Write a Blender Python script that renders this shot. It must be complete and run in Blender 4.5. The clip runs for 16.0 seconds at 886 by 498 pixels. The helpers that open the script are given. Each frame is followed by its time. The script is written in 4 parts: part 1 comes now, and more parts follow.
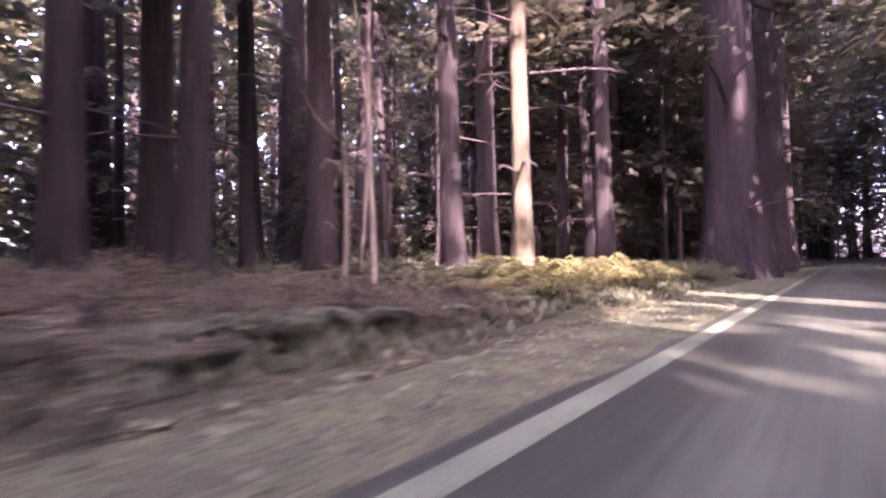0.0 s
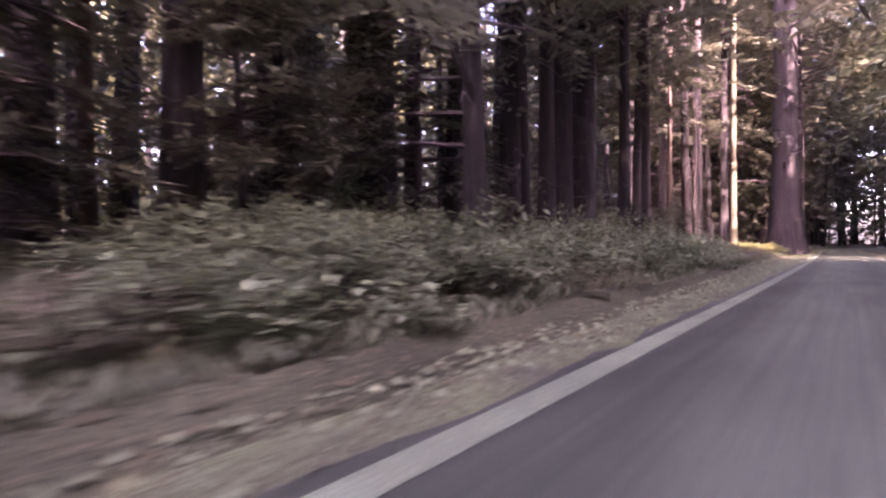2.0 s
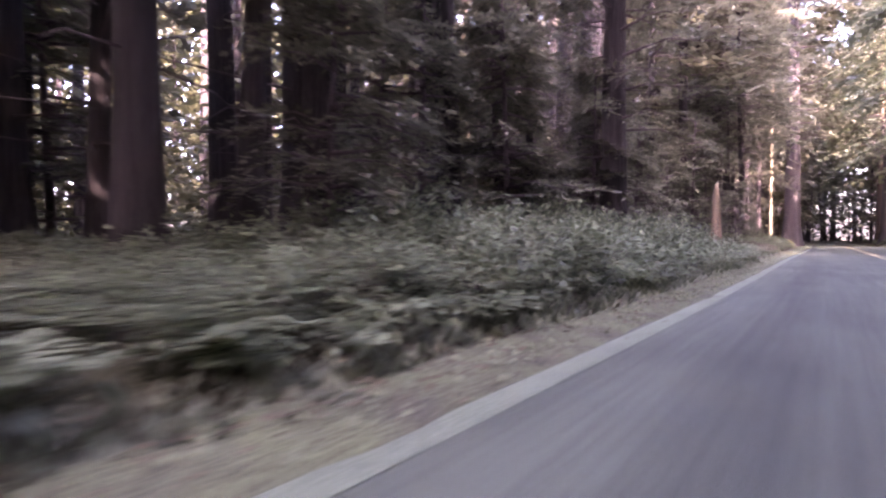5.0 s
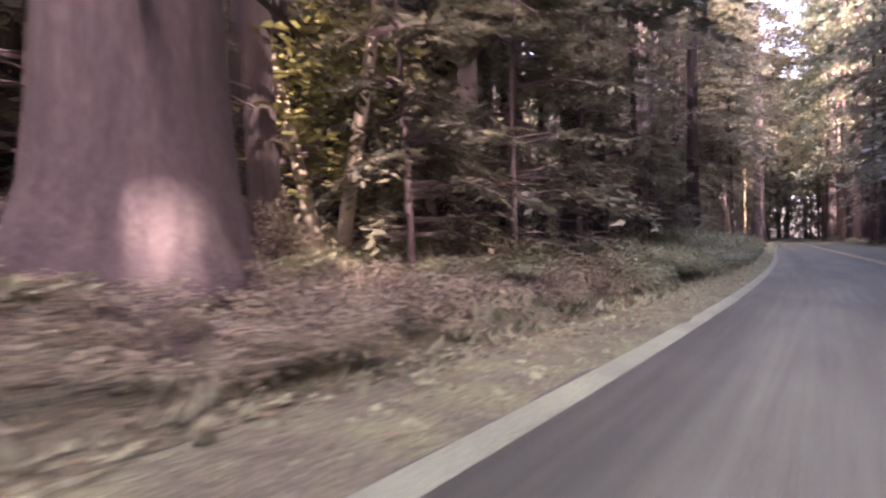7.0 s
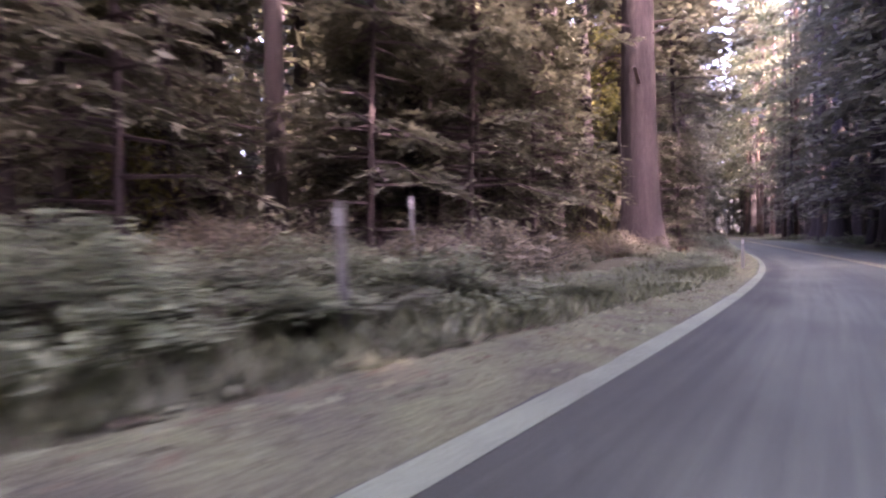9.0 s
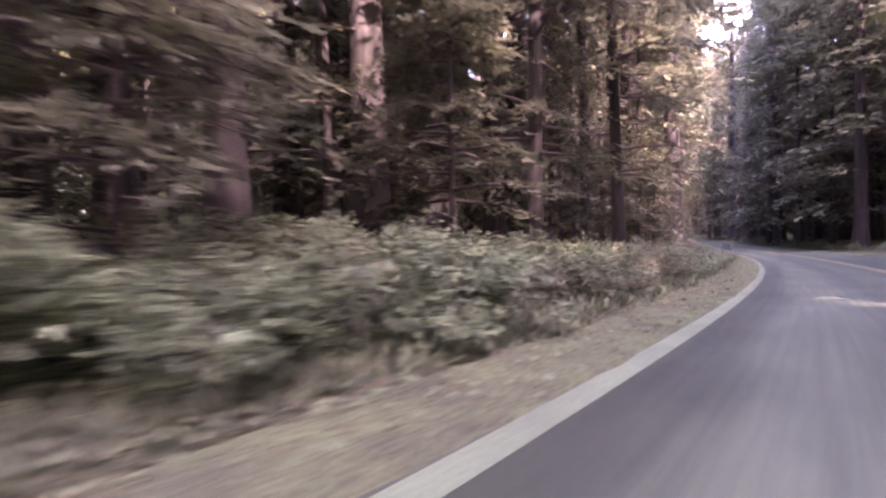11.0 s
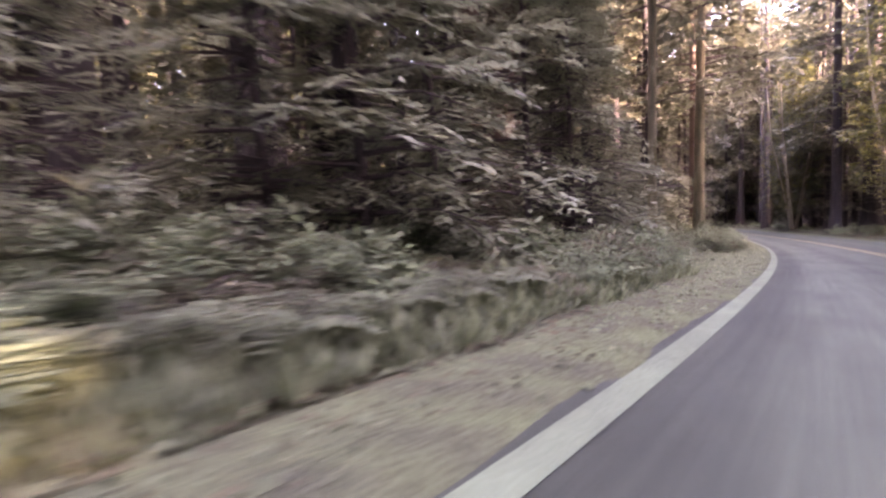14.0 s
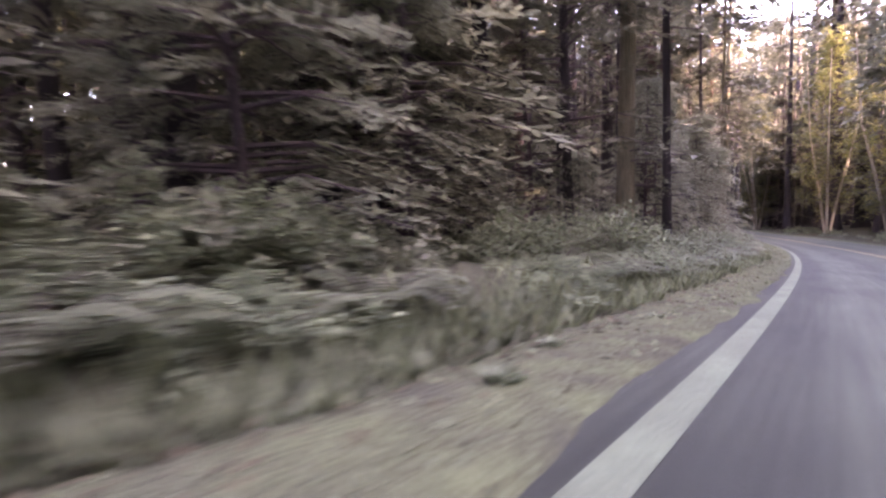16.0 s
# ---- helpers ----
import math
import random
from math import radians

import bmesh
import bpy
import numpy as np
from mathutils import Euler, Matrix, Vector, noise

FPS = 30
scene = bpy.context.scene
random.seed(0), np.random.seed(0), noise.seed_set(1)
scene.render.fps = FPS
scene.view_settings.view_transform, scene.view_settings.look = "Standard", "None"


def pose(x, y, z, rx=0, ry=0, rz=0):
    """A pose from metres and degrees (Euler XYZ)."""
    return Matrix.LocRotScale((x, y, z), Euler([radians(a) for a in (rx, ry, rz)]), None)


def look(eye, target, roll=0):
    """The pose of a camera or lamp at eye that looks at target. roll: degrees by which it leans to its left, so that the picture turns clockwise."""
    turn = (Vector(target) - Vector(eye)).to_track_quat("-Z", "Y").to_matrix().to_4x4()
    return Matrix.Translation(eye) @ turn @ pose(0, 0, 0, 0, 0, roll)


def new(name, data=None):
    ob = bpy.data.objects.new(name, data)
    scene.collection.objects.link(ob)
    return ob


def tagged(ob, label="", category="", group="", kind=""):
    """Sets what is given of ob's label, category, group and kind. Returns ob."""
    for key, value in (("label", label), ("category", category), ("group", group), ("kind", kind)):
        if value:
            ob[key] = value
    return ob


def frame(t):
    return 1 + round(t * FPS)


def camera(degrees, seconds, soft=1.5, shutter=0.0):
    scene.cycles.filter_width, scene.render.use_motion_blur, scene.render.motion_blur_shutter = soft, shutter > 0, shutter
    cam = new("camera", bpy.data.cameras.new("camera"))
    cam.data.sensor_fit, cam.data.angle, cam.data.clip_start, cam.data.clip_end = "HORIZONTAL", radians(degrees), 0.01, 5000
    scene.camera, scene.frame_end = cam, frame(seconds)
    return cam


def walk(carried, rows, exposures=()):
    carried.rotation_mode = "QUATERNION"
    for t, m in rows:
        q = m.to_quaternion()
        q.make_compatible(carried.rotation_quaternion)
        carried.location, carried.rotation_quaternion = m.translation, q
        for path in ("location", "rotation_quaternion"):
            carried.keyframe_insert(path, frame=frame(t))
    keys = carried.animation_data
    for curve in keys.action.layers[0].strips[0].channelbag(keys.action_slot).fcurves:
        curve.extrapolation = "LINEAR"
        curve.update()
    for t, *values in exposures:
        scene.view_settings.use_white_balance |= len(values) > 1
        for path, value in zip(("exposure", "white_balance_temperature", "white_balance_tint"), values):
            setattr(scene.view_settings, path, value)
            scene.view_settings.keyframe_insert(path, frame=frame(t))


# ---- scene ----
FOV = 83.8
EXPO, KELVIN, TINT = 5.0, 7950, 33
ROWS = [
    (0.0, -0.000, 0.000, 0.720, 2.03, 1.12, 38.83),
    (0.5, -0.064, -6.953, 0.720, 1.02, 0.73, 37.97),
    (1.0, -0.181, -13.723, 0.720, 0.16, 0.38, 37.88),
    (1.5, -0.299, -20.294, 0.720, 0.15, 0.21, 37.84),
    (2.0, -0.407, -26.730, 0.720, -0.28, 0.25, 38.03),
    (2.5, -0.492, -33.084, 0.720, 0.17, 0.17, 38.17),
    (3.0, -0.575, -39.442, 0.720, -0.03, 0.22, 38.09),
    (3.5, -0.664, -45.957, 0.720, -0.10, 0.20, 38.12),
    (4.0, -0.755, -52.547, 0.720, -0.22, 0.18, 37.97),
    (4.5, -0.890, -58.928, 0.725, -0.33, 0.18, 37.32),
    (5.0, -1.088, -64.952, 0.750, -0.92, 0.00, 36.67),
    (5.5, -1.352, -70.597, 0.793, -1.17, 0.25, 35.70),
    (6.0, -1.687, -75.840, 0.850, -0.95, 0.47, 34.75),
    (6.5, -2.076, -80.701, 0.917, -0.83, 0.67, 33.88),
    (7.0, -2.506, -85.267, 0.994, -0.70, 0.93, 33.04),
    (7.5, -3.018, -89.778, 1.082, -0.55, 0.98, 31.70),
    (8.0, -3.706, -94.742, 1.193, -1.73, 0.48, 30.24),
    (8.5, -4.684, -100.488, 1.342, -1.75, 1.03, 28.19),
    (9.0, -6.008, -106.908, 1.533, -1.47, 1.09, 26.33),
    (9.5, -7.627, -113.707, 1.764, -1.87, 1.34, 24.58),
    (10.0, -9.516, -120.633, 2.033, -1.86, 1.54, 22.57),
    (10.5, -11.690, -127.590, 2.336, -1.58, 1.70, 20.42),
    (11.0, -14.148, -134.522, 2.674, -1.48, 1.91, 18.20),
    (11.5, -16.887, -141.395, 3.047, -0.92, 2.04, 16.06),
    (12.0, -19.876, -148.213, 3.456, -2.25, 2.60, 14.30),
    (12.5, -23.077, -155.002, 3.902, -2.73, 2.69, 12.82),
    (13.0, -26.457, -161.695, 4.380, -3.31, 2.76, 11.13),
    (13.5, -29.975, -168.145, 4.882, -4.05, 2.57, 9.18),
    (14.0, -33.626, -174.306, 5.401, -4.55, 2.47, 7.16),
    (14.5, -37.410, -180.261, 5.944, -5.22, 2.36, 5.66),
    (15.0, -41.329, -186.103, 6.514, -5.41, 2.30, 4.26),
    (15.5, -45.425, -191.916, 7.122, -5.37, 1.89, 3.16),
    (16.0, -49.713, -197.813, 7.776, -5.54, 1.88, 2.58),
]

cam = camera(FOV, 16.0, soft=2.3, shutter=0.2)
walk(cam, [(t, pose(x, y, z, 90 + p, r, w)) for t, x, y, z, p, r, w in ROWS],
     exposures=[(t, EXPO + e, KELVIN + k, TINT + c) for t, e, k, c in ((0.0, -0.4, -1800, 34), (1.2, 0.2, -1650, 32), (2.5, -0.15, -1250, 34), (3.2, -0.02, -1350, 32), (4.0, 0.5, -1250, 27), (4.6, 0.68, -1350, 26), (5.2, 0.6, -1350, 24),
                                                                        (7.3, -0.12, -1100, 19), (8.4, 0.12, -1100, 18), (9.0, -0.1, -1400, 24), (9.5, 0.0, -1350, 26), (12.0, 0.3, -1050, 22), (13.4, 0.4, -500, 18), (14.5, 0.27, -200, 17), (16.0, 0.16, -450, 18))])

# ---- light ----
SUN_DIR = Vector((0.80, -0.62, 0.78)).normalized()
sun_el = math.asin(SUN_DIR.z)
sun_az = math.atan2(SUN_DIR.x, SUN_DIR.y)
sun = new("sun", bpy.data.lights.new("sun", "SUN"))
sun.data.energy, sun.data.angle, sun.data.color = 1.8, radians(0.6), (1.0, 0.90, 0.70)
sun.matrix_world = look(SUN_DIR * 60, (0, 0, 0))
world = bpy.data.worlds.new("sky")
scene.world = world
world.use_nodes = True
wn = world.node_tree.nodes
sky = wn.new("ShaderNodeTexSky")
sky.sky_type, sky.sun_disc = "NISHITA", False
sky.sun_elevation, sky.sun_rotation = sun_el, sun_az
sky.dust_density, sky.air_density = 5.0, 1.0
world.node_tree.links.new(sky.outputs[0], wn["Background"].inputs[0])
wn["Background"].inputs[1].default_value = 0.15


# ---- materials ----
def material(name, base, rough=0.8, vary=0.25, scale=3.0, fine=40.0, bump=0.3, bump_scale=None, stretch=(1, 1, 1),
             through_light=0.0, islands=False, tint=None, spec=0.3, coords="Object", spread=(0.75, 1.28)):
    """Two-scale mottled surface: broad stains and fine grain, with relief from the fine noise."""
    m = bpy.data.materials.new(name)
    m.use_nodes = True
    nt = m.node_tree
    n, l = nt.nodes, nt.links
    b = n["Principled BSDF"]
    b.inputs["Roughness"].default_value = rough
    b.inputs["Specular IOR Level"].default_value = spec
    tc = n.new("ShaderNodeTexCoord")
    mp = n.new("ShaderNodeMapping")
    mp.inputs["Scale"].default_value = stretch
    l.new(tc.outputs[coords], mp.inputs[0])
    n1 = n.new("ShaderNodeTexNoise")
    n1.inputs["Scale"].default_value, n1.inputs["Detail"].default_value = scale, 5
    n2 = n.new("ShaderNodeTexNoise")
    n2.inputs["Scale"].default_value, n2.inputs["Detail"].default_value = fine, 4
    l.new(mp.outputs[0], n1.inputs[0])
    l.new(mp.outputs[0], n2.inputs[0])
    r1 = n.new("ShaderNodeValToRGB")
    other = tint or tuple(c * (1 - vary) for c in base)
    r1.color_ramp.elements[0].position, r1.color_ramp.elements[1].position = 0.32, 0.68
    r1.color_ramp.elements[0].color, r1.color_ramp.elements[1].color = (*other, 1), (*base, 1)
    l.new(n1.outputs[0], r1.inputs[0])
    hs = n.new("ShaderNodeHueSaturation")
    l.new(r1.outputs[0], hs.inputs["Color"])
    mr = n.new("ShaderNodeMapRange")
    mr.inputs["From Min"].default_value, mr.inputs["From Max"].default_value = 0.3, 0.7
    mr.inputs["To Min"].default_value, mr.inputs["To Max"].default_value = 1 - vary, 1 + vary
    l.new(n2.outputs[0], mr.inputs[0])
    value = mr.outputs[0]
    if islands:
        g = n.new("ShaderNodeNewGeometry")
        mi = n.new("ShaderNodeMapRange")
        mi.inputs["To Min"].default_value, mi.inputs["To Max"].default_value = spread
        l.new(g.outputs["Random Per Island"], mi.inputs[0])
        mul = n.new("ShaderNodeMath")
        mul.operation = "MULTIPLY"
        l.new(value, mul.inputs[0])
        l.new(mi.outputs[0], mul.inputs[1])
        value = mul.outputs[0]
    l.new(value, hs.inputs["Value"])
    l.new(hs.outputs[0], b.inputs["Base Color"])
    if bump:
        bp = n.new("ShaderNodeBump")
        bp.inputs["Strength"].default_value = bump
        bp.inputs["Distance"].default_value = 0.03
        n3 = n2
        if bump_scale:
            n3 = n.new("ShaderNodeTexNoise")
            n3.inputs["Scale"].default_value = bump_scale
            l.new(mp.outputs[0], n3.inputs[0])
        l.new(n3.outputs[0], bp.inputs["Height"])
        l.new(bp.outputs[0], b.inputs["Normal"])
    if through_light:
        tr = n.new("ShaderNodeBsdfTranslucent")
        l.new(hs.outputs[0], tr.inputs[0])
        mx = n.new("ShaderNodeMixShader")
        mx.inputs[0].default_value = through_light
        l.new(b.outputs[0], mx.inputs[1])
        l.new(tr.outputs[0], mx.inputs[2])
        l.new(mx.outputs[0], n["Material Output"].inputs[0])
    return m


BARK = material("redwood_bark", (0.066, 0.055, 0.057), 0.95, 0.4, 1.2, 9, 1.0, stretch=(5, 5, 0.35), tint=(0.036, 0.03, 0.032))
BARK_PALE = material("mossy_bark", (0.225, 0.195, 0.135), 0.95, 0.35, 2.0, 14, 0.9, stretch=(3, 3, 0.7), tint=(0.12, 0.115, 0.075))
BARK_RED = material("russet_bark", (0.14, 0.10, 0.083), 0.95, 0.3, 1.5, 10, 0.8, stretch=(5, 5, 0.4))
SNAG_WOOD = material("rotting_red_wood", (0.185, 0.135, 0.085), 0.95, 0.4, 2.0, 14, 0.9, stretch=(4, 4, 0.5), tint=(0.1, 0.08, 0.055))
DEADWOOD = material("bleached_wood", (0.36, 0.32, 0.26), 0.9, 0.25, 2.0, 18, 0.5, stretch=(4, 4, 0.6))
TWIG = material("twig", (0.11, 0.085, 0.09), 0.9, 0.3, 3, 20, 0.3)
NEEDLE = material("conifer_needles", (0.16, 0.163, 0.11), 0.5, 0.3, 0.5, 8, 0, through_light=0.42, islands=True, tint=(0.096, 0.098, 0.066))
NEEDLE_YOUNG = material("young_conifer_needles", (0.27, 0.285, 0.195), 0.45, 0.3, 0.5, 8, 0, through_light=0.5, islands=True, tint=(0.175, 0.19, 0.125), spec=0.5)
LEAF = material("shrub_leaf", (0.25, 0.295, 0.18), 0.45, 0.25, 1.2, 10, 0, through_light=0.42, islands=True, tint=(0.148, 0.175, 0.102), spec=0.4, spread=(0.5, 1.5))
DRY_LEAF = material("dry_brush", (0.215, 0.195, 0.135), 0.7, 0.3, 1.2, 10, 0, through_light=0.25, islands=True, tint=(0.145, 0.135, 0.09))
FERN = material("fern_frond", (0.172, 0.193, 0.12), 0.5, 0.25, 1.5, 10, 0, through_light=0.35, islands=True)
# Fern frond made paler and yellower: the sun on it is put into the colour.
FERN_SUNLIT = material("sunlit_fern", (0.27, 0.26, 0.1), 0.55, 0.25, 1.5, 10, 0, through_light=0.4, islands=True, tint=(0.19, 0.2, 0.075))
GOLD = material("yellowing_leaf", (0.20, 0.19, 0.07), 0.6, 0.25, 0.6, 9, 0, through_light=0.45, islands=True, tint=(0.13, 0.14, 0.055), spread=(0.6, 1.4))
PALE_LEAF = material("pale_green_needles", (0.19, 0.205, 0.13), 0.5, 0.25, 0.6, 9, 0, through_light=0.45, islands=True, tint=(0.12, 0.14, 0.085), spread=(0.6, 1.4))
FAR_LEAF = material("far_foliage", (0.095, 0.1, 0.052), 0.6, 0.3, 0.3, 4, 0, through_light=0.4, islands=True, spread=(0.4, 1.7))
GRASS = material("roadside_grass", (0.195, 0.226, 0.128), 0.55, 0.3, 1.5, 12, 0, through_light=0.35, islands=True, tint=(0.16, 0.18, 0.1))
DUFF = material("forest_duff", (0.082, 0.084, 0.049), 1.0, 0.5, 0.8, 25, 1.0, tint=(0.045, 0.045, 0.027))
GRAVEL = material("gravel_shoulder", (0.13, 0.148, 0.076), 1.0, 0.5, 2.2, 38, 1.0, tint=(0.08, 0.082, 0.054))
PEBBLE = material("pebble", (0.168, 0.188, 0.112), 0.9, 0.3, 4, 40, 0.4, islands=True)
LITTER = material("fallen_leaves", (0.115, 0.097, 0.058), 0.9, 0.3, 4, 30, 0, islands=True)


def asphalt_material():
    """Grey asphalt: paler worn wheel tracks, streaks along the road, patches and fine aggregate. UV: metres across and along."""
    m = bpy.data.materials.new("worn_asphalt")
    m.use_nodes = True
    n, l = m.node_tree.nodes, m.node_tree.links
    b = n["Principled BSDF"]
    b.inputs["Roughness"].default_value, b.inputs["Specular IOR Level"].default_value = 0.7, 0.35
    uv = n.new("ShaderNodeUVMap")

    def field(scale, stretch, detail=4):
        mp = n.new("ShaderNodeMapping")
        mp.inputs["Scale"].default_value = stretch
        l.new(uv.outputs[0], mp.inputs[0])
        t = n.new("ShaderNodeTexNoise")
        t.inputs["Scale"].default_value, t.inputs["Detail"].default_value = scale, detail
        l.new(mp.outputs[0], t.inputs[0])
        return t.outputs[0]

    def math_(op, a, c):
        k = n.new("ShaderNodeMath")
        k.operation = op
        for i, q in enumerate((a, c)):
            if isinstance(q, (int, float)):
                k.inputs[i].default_value = q
            else:
                l.new(q, k.inputs[i])
        return k.outputs[0]

    sep = n.new("ShaderNodeSeparateXYZ")
    l.new(uv.outputs[0], sep.inputs[0])
    across = math_("ADD", sep.outputs[0], math_("MULTIPLY", math_("SUBTRACT", field(1.0, (0.3, 0.25, 1)), 0.5), 0.35))
    ramp = n.new("ShaderNodeValToRGB")
    mr = n.new("ShaderNodeMapRange")
    mr.inputs["From Min"].default_value, mr.inputs["From Max"].default_value = -7.2, 0.6
    l.new(across, mr.inputs[0])
    l.new(mr.outputs[0], ramp.inputs[0])
    stops = [(-7.2, 0.105), (-6.2, 0.12), (-5.6, 0.16), (-4.9, 0.16), (-4.3, 0.115), (-3.3, 0.105), (-2.7, 0.15), (-2.2, 0.16), (-1.75, 0.115), (-1.25, 0.185), (-0.72, 0.195), (-0.42, 0.105), (-0.1, 0.095), (0.3, 0.09)]
    el = ramp.color_ramp.elements
    while len(el) < len(stops):
        el.new(0.5)
    for e, (o, v) in zip(el, stops):
        e.position, e.color = (o + 7.2) / 7.8, (v * 0.40, v * 0.477, v * 0.335, 1)
    # between 36 and 70 m the pale worn band runs beside the edge line
    ramp2 = n.new("ShaderNodeValToRGB")
    l.new(mr.outputs[0], ramp2.inputs[0])
    stops2 = [(-7.2, 0.105), (-5.6, 0.16), (-4.3, 0.12), (-3.3, 0.11), (-2.4, 0.16), (-1.6, 0.17), (-1.15, 0.16), (-0.92, 0.115), (-0.72, 0.12), (-0.45, 0.185), (-0.1, 0.19), (0.3, 0.12)]
    el = ramp2.color_ramp.elements
    while len(el) < len(stops2):
        el.new(0.5)
    for e, (o, v) in zip(el, stops2):
        e.position, e.color = (o + 7.2) / 7.8, (v * 0.40, v * 0.477, v * 0.335, 1)
    where = n.new("ShaderNodeMapRange")
    where.inputs["From Min"].default_value, where.inputs["From Max"].default_value = 24, 42
    l.new(sep.outputs[1], where.inputs[0])
    gone = n.new("ShaderNodeMapRange")
    gone.inputs["From Min"].default_value, gone.inputs["From Max"].default_value = 80, 66
    l.new(sep.outputs[1], gone.inputs[0])
    both = n.new("ShaderNodeMix")
    both.data_type = "RGBA"
    l.new(math_("MULTIPLY", where.outputs[0], gone.outputs[0]), both.inputs[0])
    l.new(ramp.outputs[0], both.inputs[6])
    l.new(ramp2.outputs[0], both.inputs[7])
    streak = math_("ADD", math_("MULTIPLY", field(1.0, (14, 0.35, 1), 5), 1.0), 0.5)
    patch = math_("ADD", math_("MULTIPLY", field(1.1, (1, 0.45, 1), 6), 1.3), 0.35)
    grain = math_("ADD", math_("MULTIPLY", field(90, (1, 1, 1), 3), 0.9), 0.55)
    val = math_("MULTIPLY", math_("MULTIPLY", streak, patch), grain)
    hs = n.new("ShaderNodeHueSaturation")
    l.new(both.outputs[2], hs.inputs["Color"])
    l.new(val, hs.inputs["Value"])
    l.new(hs.outputs[0], b.inputs["Base Color"])
    bp = n.new("ShaderNodeBump")
    bp.inputs["Strength"].default_value, bp.inputs["Distance"].default_value = 0.6, 0.01
    l.new(field(140, (1, 1, 1), 2), bp.inputs["Height"])
    l.new(bp.outputs[0], b.inputs["Normal"])
    return m


ASPHALT = asphalt_material()
WHITE_LINE = material("worn_white_paint", (0.168, 0.21, 0.134), 0.7, 0.22, 1.5, 50, 0.4, tint=(0.125, 0.15, 0.1))
YELLOW_LINE = material("worn_yellow_paint", (0.34, 0.29, 0.14), 0.7, 0.14, 1.0, 50, 0.4)
POST_PAINT = material("weathered_white_post", (0.26, 0.26, 0.25), 0.7, 0.15, 3, 30, 0.2)
POST_CAP = material("reflector_sheet", (0.5, 0.5, 0.48), 0.35, 0.05, 3, 30, 0)
SIGN_DARK = material("dark_stained_board", (0.085, 0.058, 0.047), 0.85, 0.25, 2, 20, 0.4, stretch=(1, 1, 6))
SIGN_WOOD = material("ochre_board", (0.2, 0.14, 0.065), 0.85, 0.25, 2, 20, 0.4, stretch=(1, 1, 6))


# ---- the road's line ----
# Distance along the white edge line and the way it runs, in degrees from south; the woods in view lie to its right.
BEND = [(-160, -38.0), (-110, -16.0), (-70, -3.0), (-40, 0.0), (-10, -0.01), (5, -0.60), (15, -1.12), (25, -1.37), (35, -1.20), (45, -0.74), (55, -0.94), (65, -1.91),
        (75, -3.31), (85, -5.56), (95, -8.89), (105, -12.15), (115, -14.69), (125, -17.18), (135, -19.94), (145, -22.68), (155, -25.12), (165, -27.50),
        (175, -30.06), (185, -32.39), (195, -34.19), (205, -35.67), (215, -37.13), (240, -44.0), (280, -56.0)]
S0, S1 = -160, 280
SS = np.arange(S0, S1 + 0.01, 0.5)
HH = np.radians(np.interp(SS, [b[0] for b in BEND], [b[1] for b in BEND]))
XY = np.zeros((len(SS), 2))
XY[1:, 0] = np.cumsum((np.sin(HH[1:]) + np.sin(HH[:-1])) / 4)
XY[1:, 1] = np.cumsum(-(np.cos(HH[1:]) + np.cos(HH[:-1])) / 4)
XY += np.array((-1.085, 0.0)) - XY[int(-S0 * 2)]


def road_z(s):
    """The road sags: level at first, then climbing ever more steeply."""
    return 0.0003 * np.clip(s - 55, 0, None) ** 2


def at(s, o, z=0.0):
    """World place of a point s along the edge line and o out from it towards the woods in view."""
    h = float(np.interp(s, SS, HH))
    return Vector((float(np.interp(s, SS, XY[:, 0])) - math.cos(h) * o, float(np.interp(s, SS, XY[:, 1])) - math.sin(h) * o, z + float(road_z(s))))


def at_many(s, o):
    h = np.interp(s, SS, HH)
    return np.interp(s, SS, XY[:, 0]) - np.cos(h) * o, np.interp(s, SS, XY[:, 1]) - np.sin(h) * o


def way(s):
    """Turn about z that brings x along the road."""
    return math.degrees(float(np.interp(s, SS, HH))) - 90


def asphalt_edge(s):
    return np.interp(s, [-160, 20, 36, 50, 90, 140, 168, 178, 190, 200, 280], [0.2, 0.2, 0.16, 0.1, 0.1, 0.1, 0.1, 0.17, 0.22, 0.27, 0.22])


def verge(s):
    """Where the gravel ends."""
    return np.interp(s, [-160, -12, -6, 0, 5, 12, 18, 26, 37, 48, 62, 80, 88, 92, 105, 112, 140, 148, 154, 156, 158, 161, 166, 169, 174, 182, 192, 207, 280],
                     [1.2, 1.5, 1.3, 1.3, 1.1, 0.85, 0.72, 0.52, 0.62, 0.65, 0.7, 0.85, 0.9, 0.7, 1.1, 1.2, 0.75, 0.95, 1.05, 1.5, 2.2, 2.1, 1.9, 1.3, 1.15, 0.8, 1.1, 1.15, 1.1])


def growth(s):
    """Where the shrubs and ferns begin."""
    return np.interp(s, [-160, -6, 5, 20, 25, 30, 37, 41, 45, 51, 62, 86, 93, 99, 105, 112, 140, 155, 157, 160, 166, 169, 172, 185, 192, 280],
                     [1.5, 1.8, 1.5, 1.38, 1.3, 1.15, 1.05, 1.15, 0.8, 0.8, 0.8, 0.95, 0.75, 0.9, 1.3, 1.4, 0.9, 1.15, 2.2, 2.6, 2.0, 1.3, 1.35, 1.0, 1.25, 1.2])


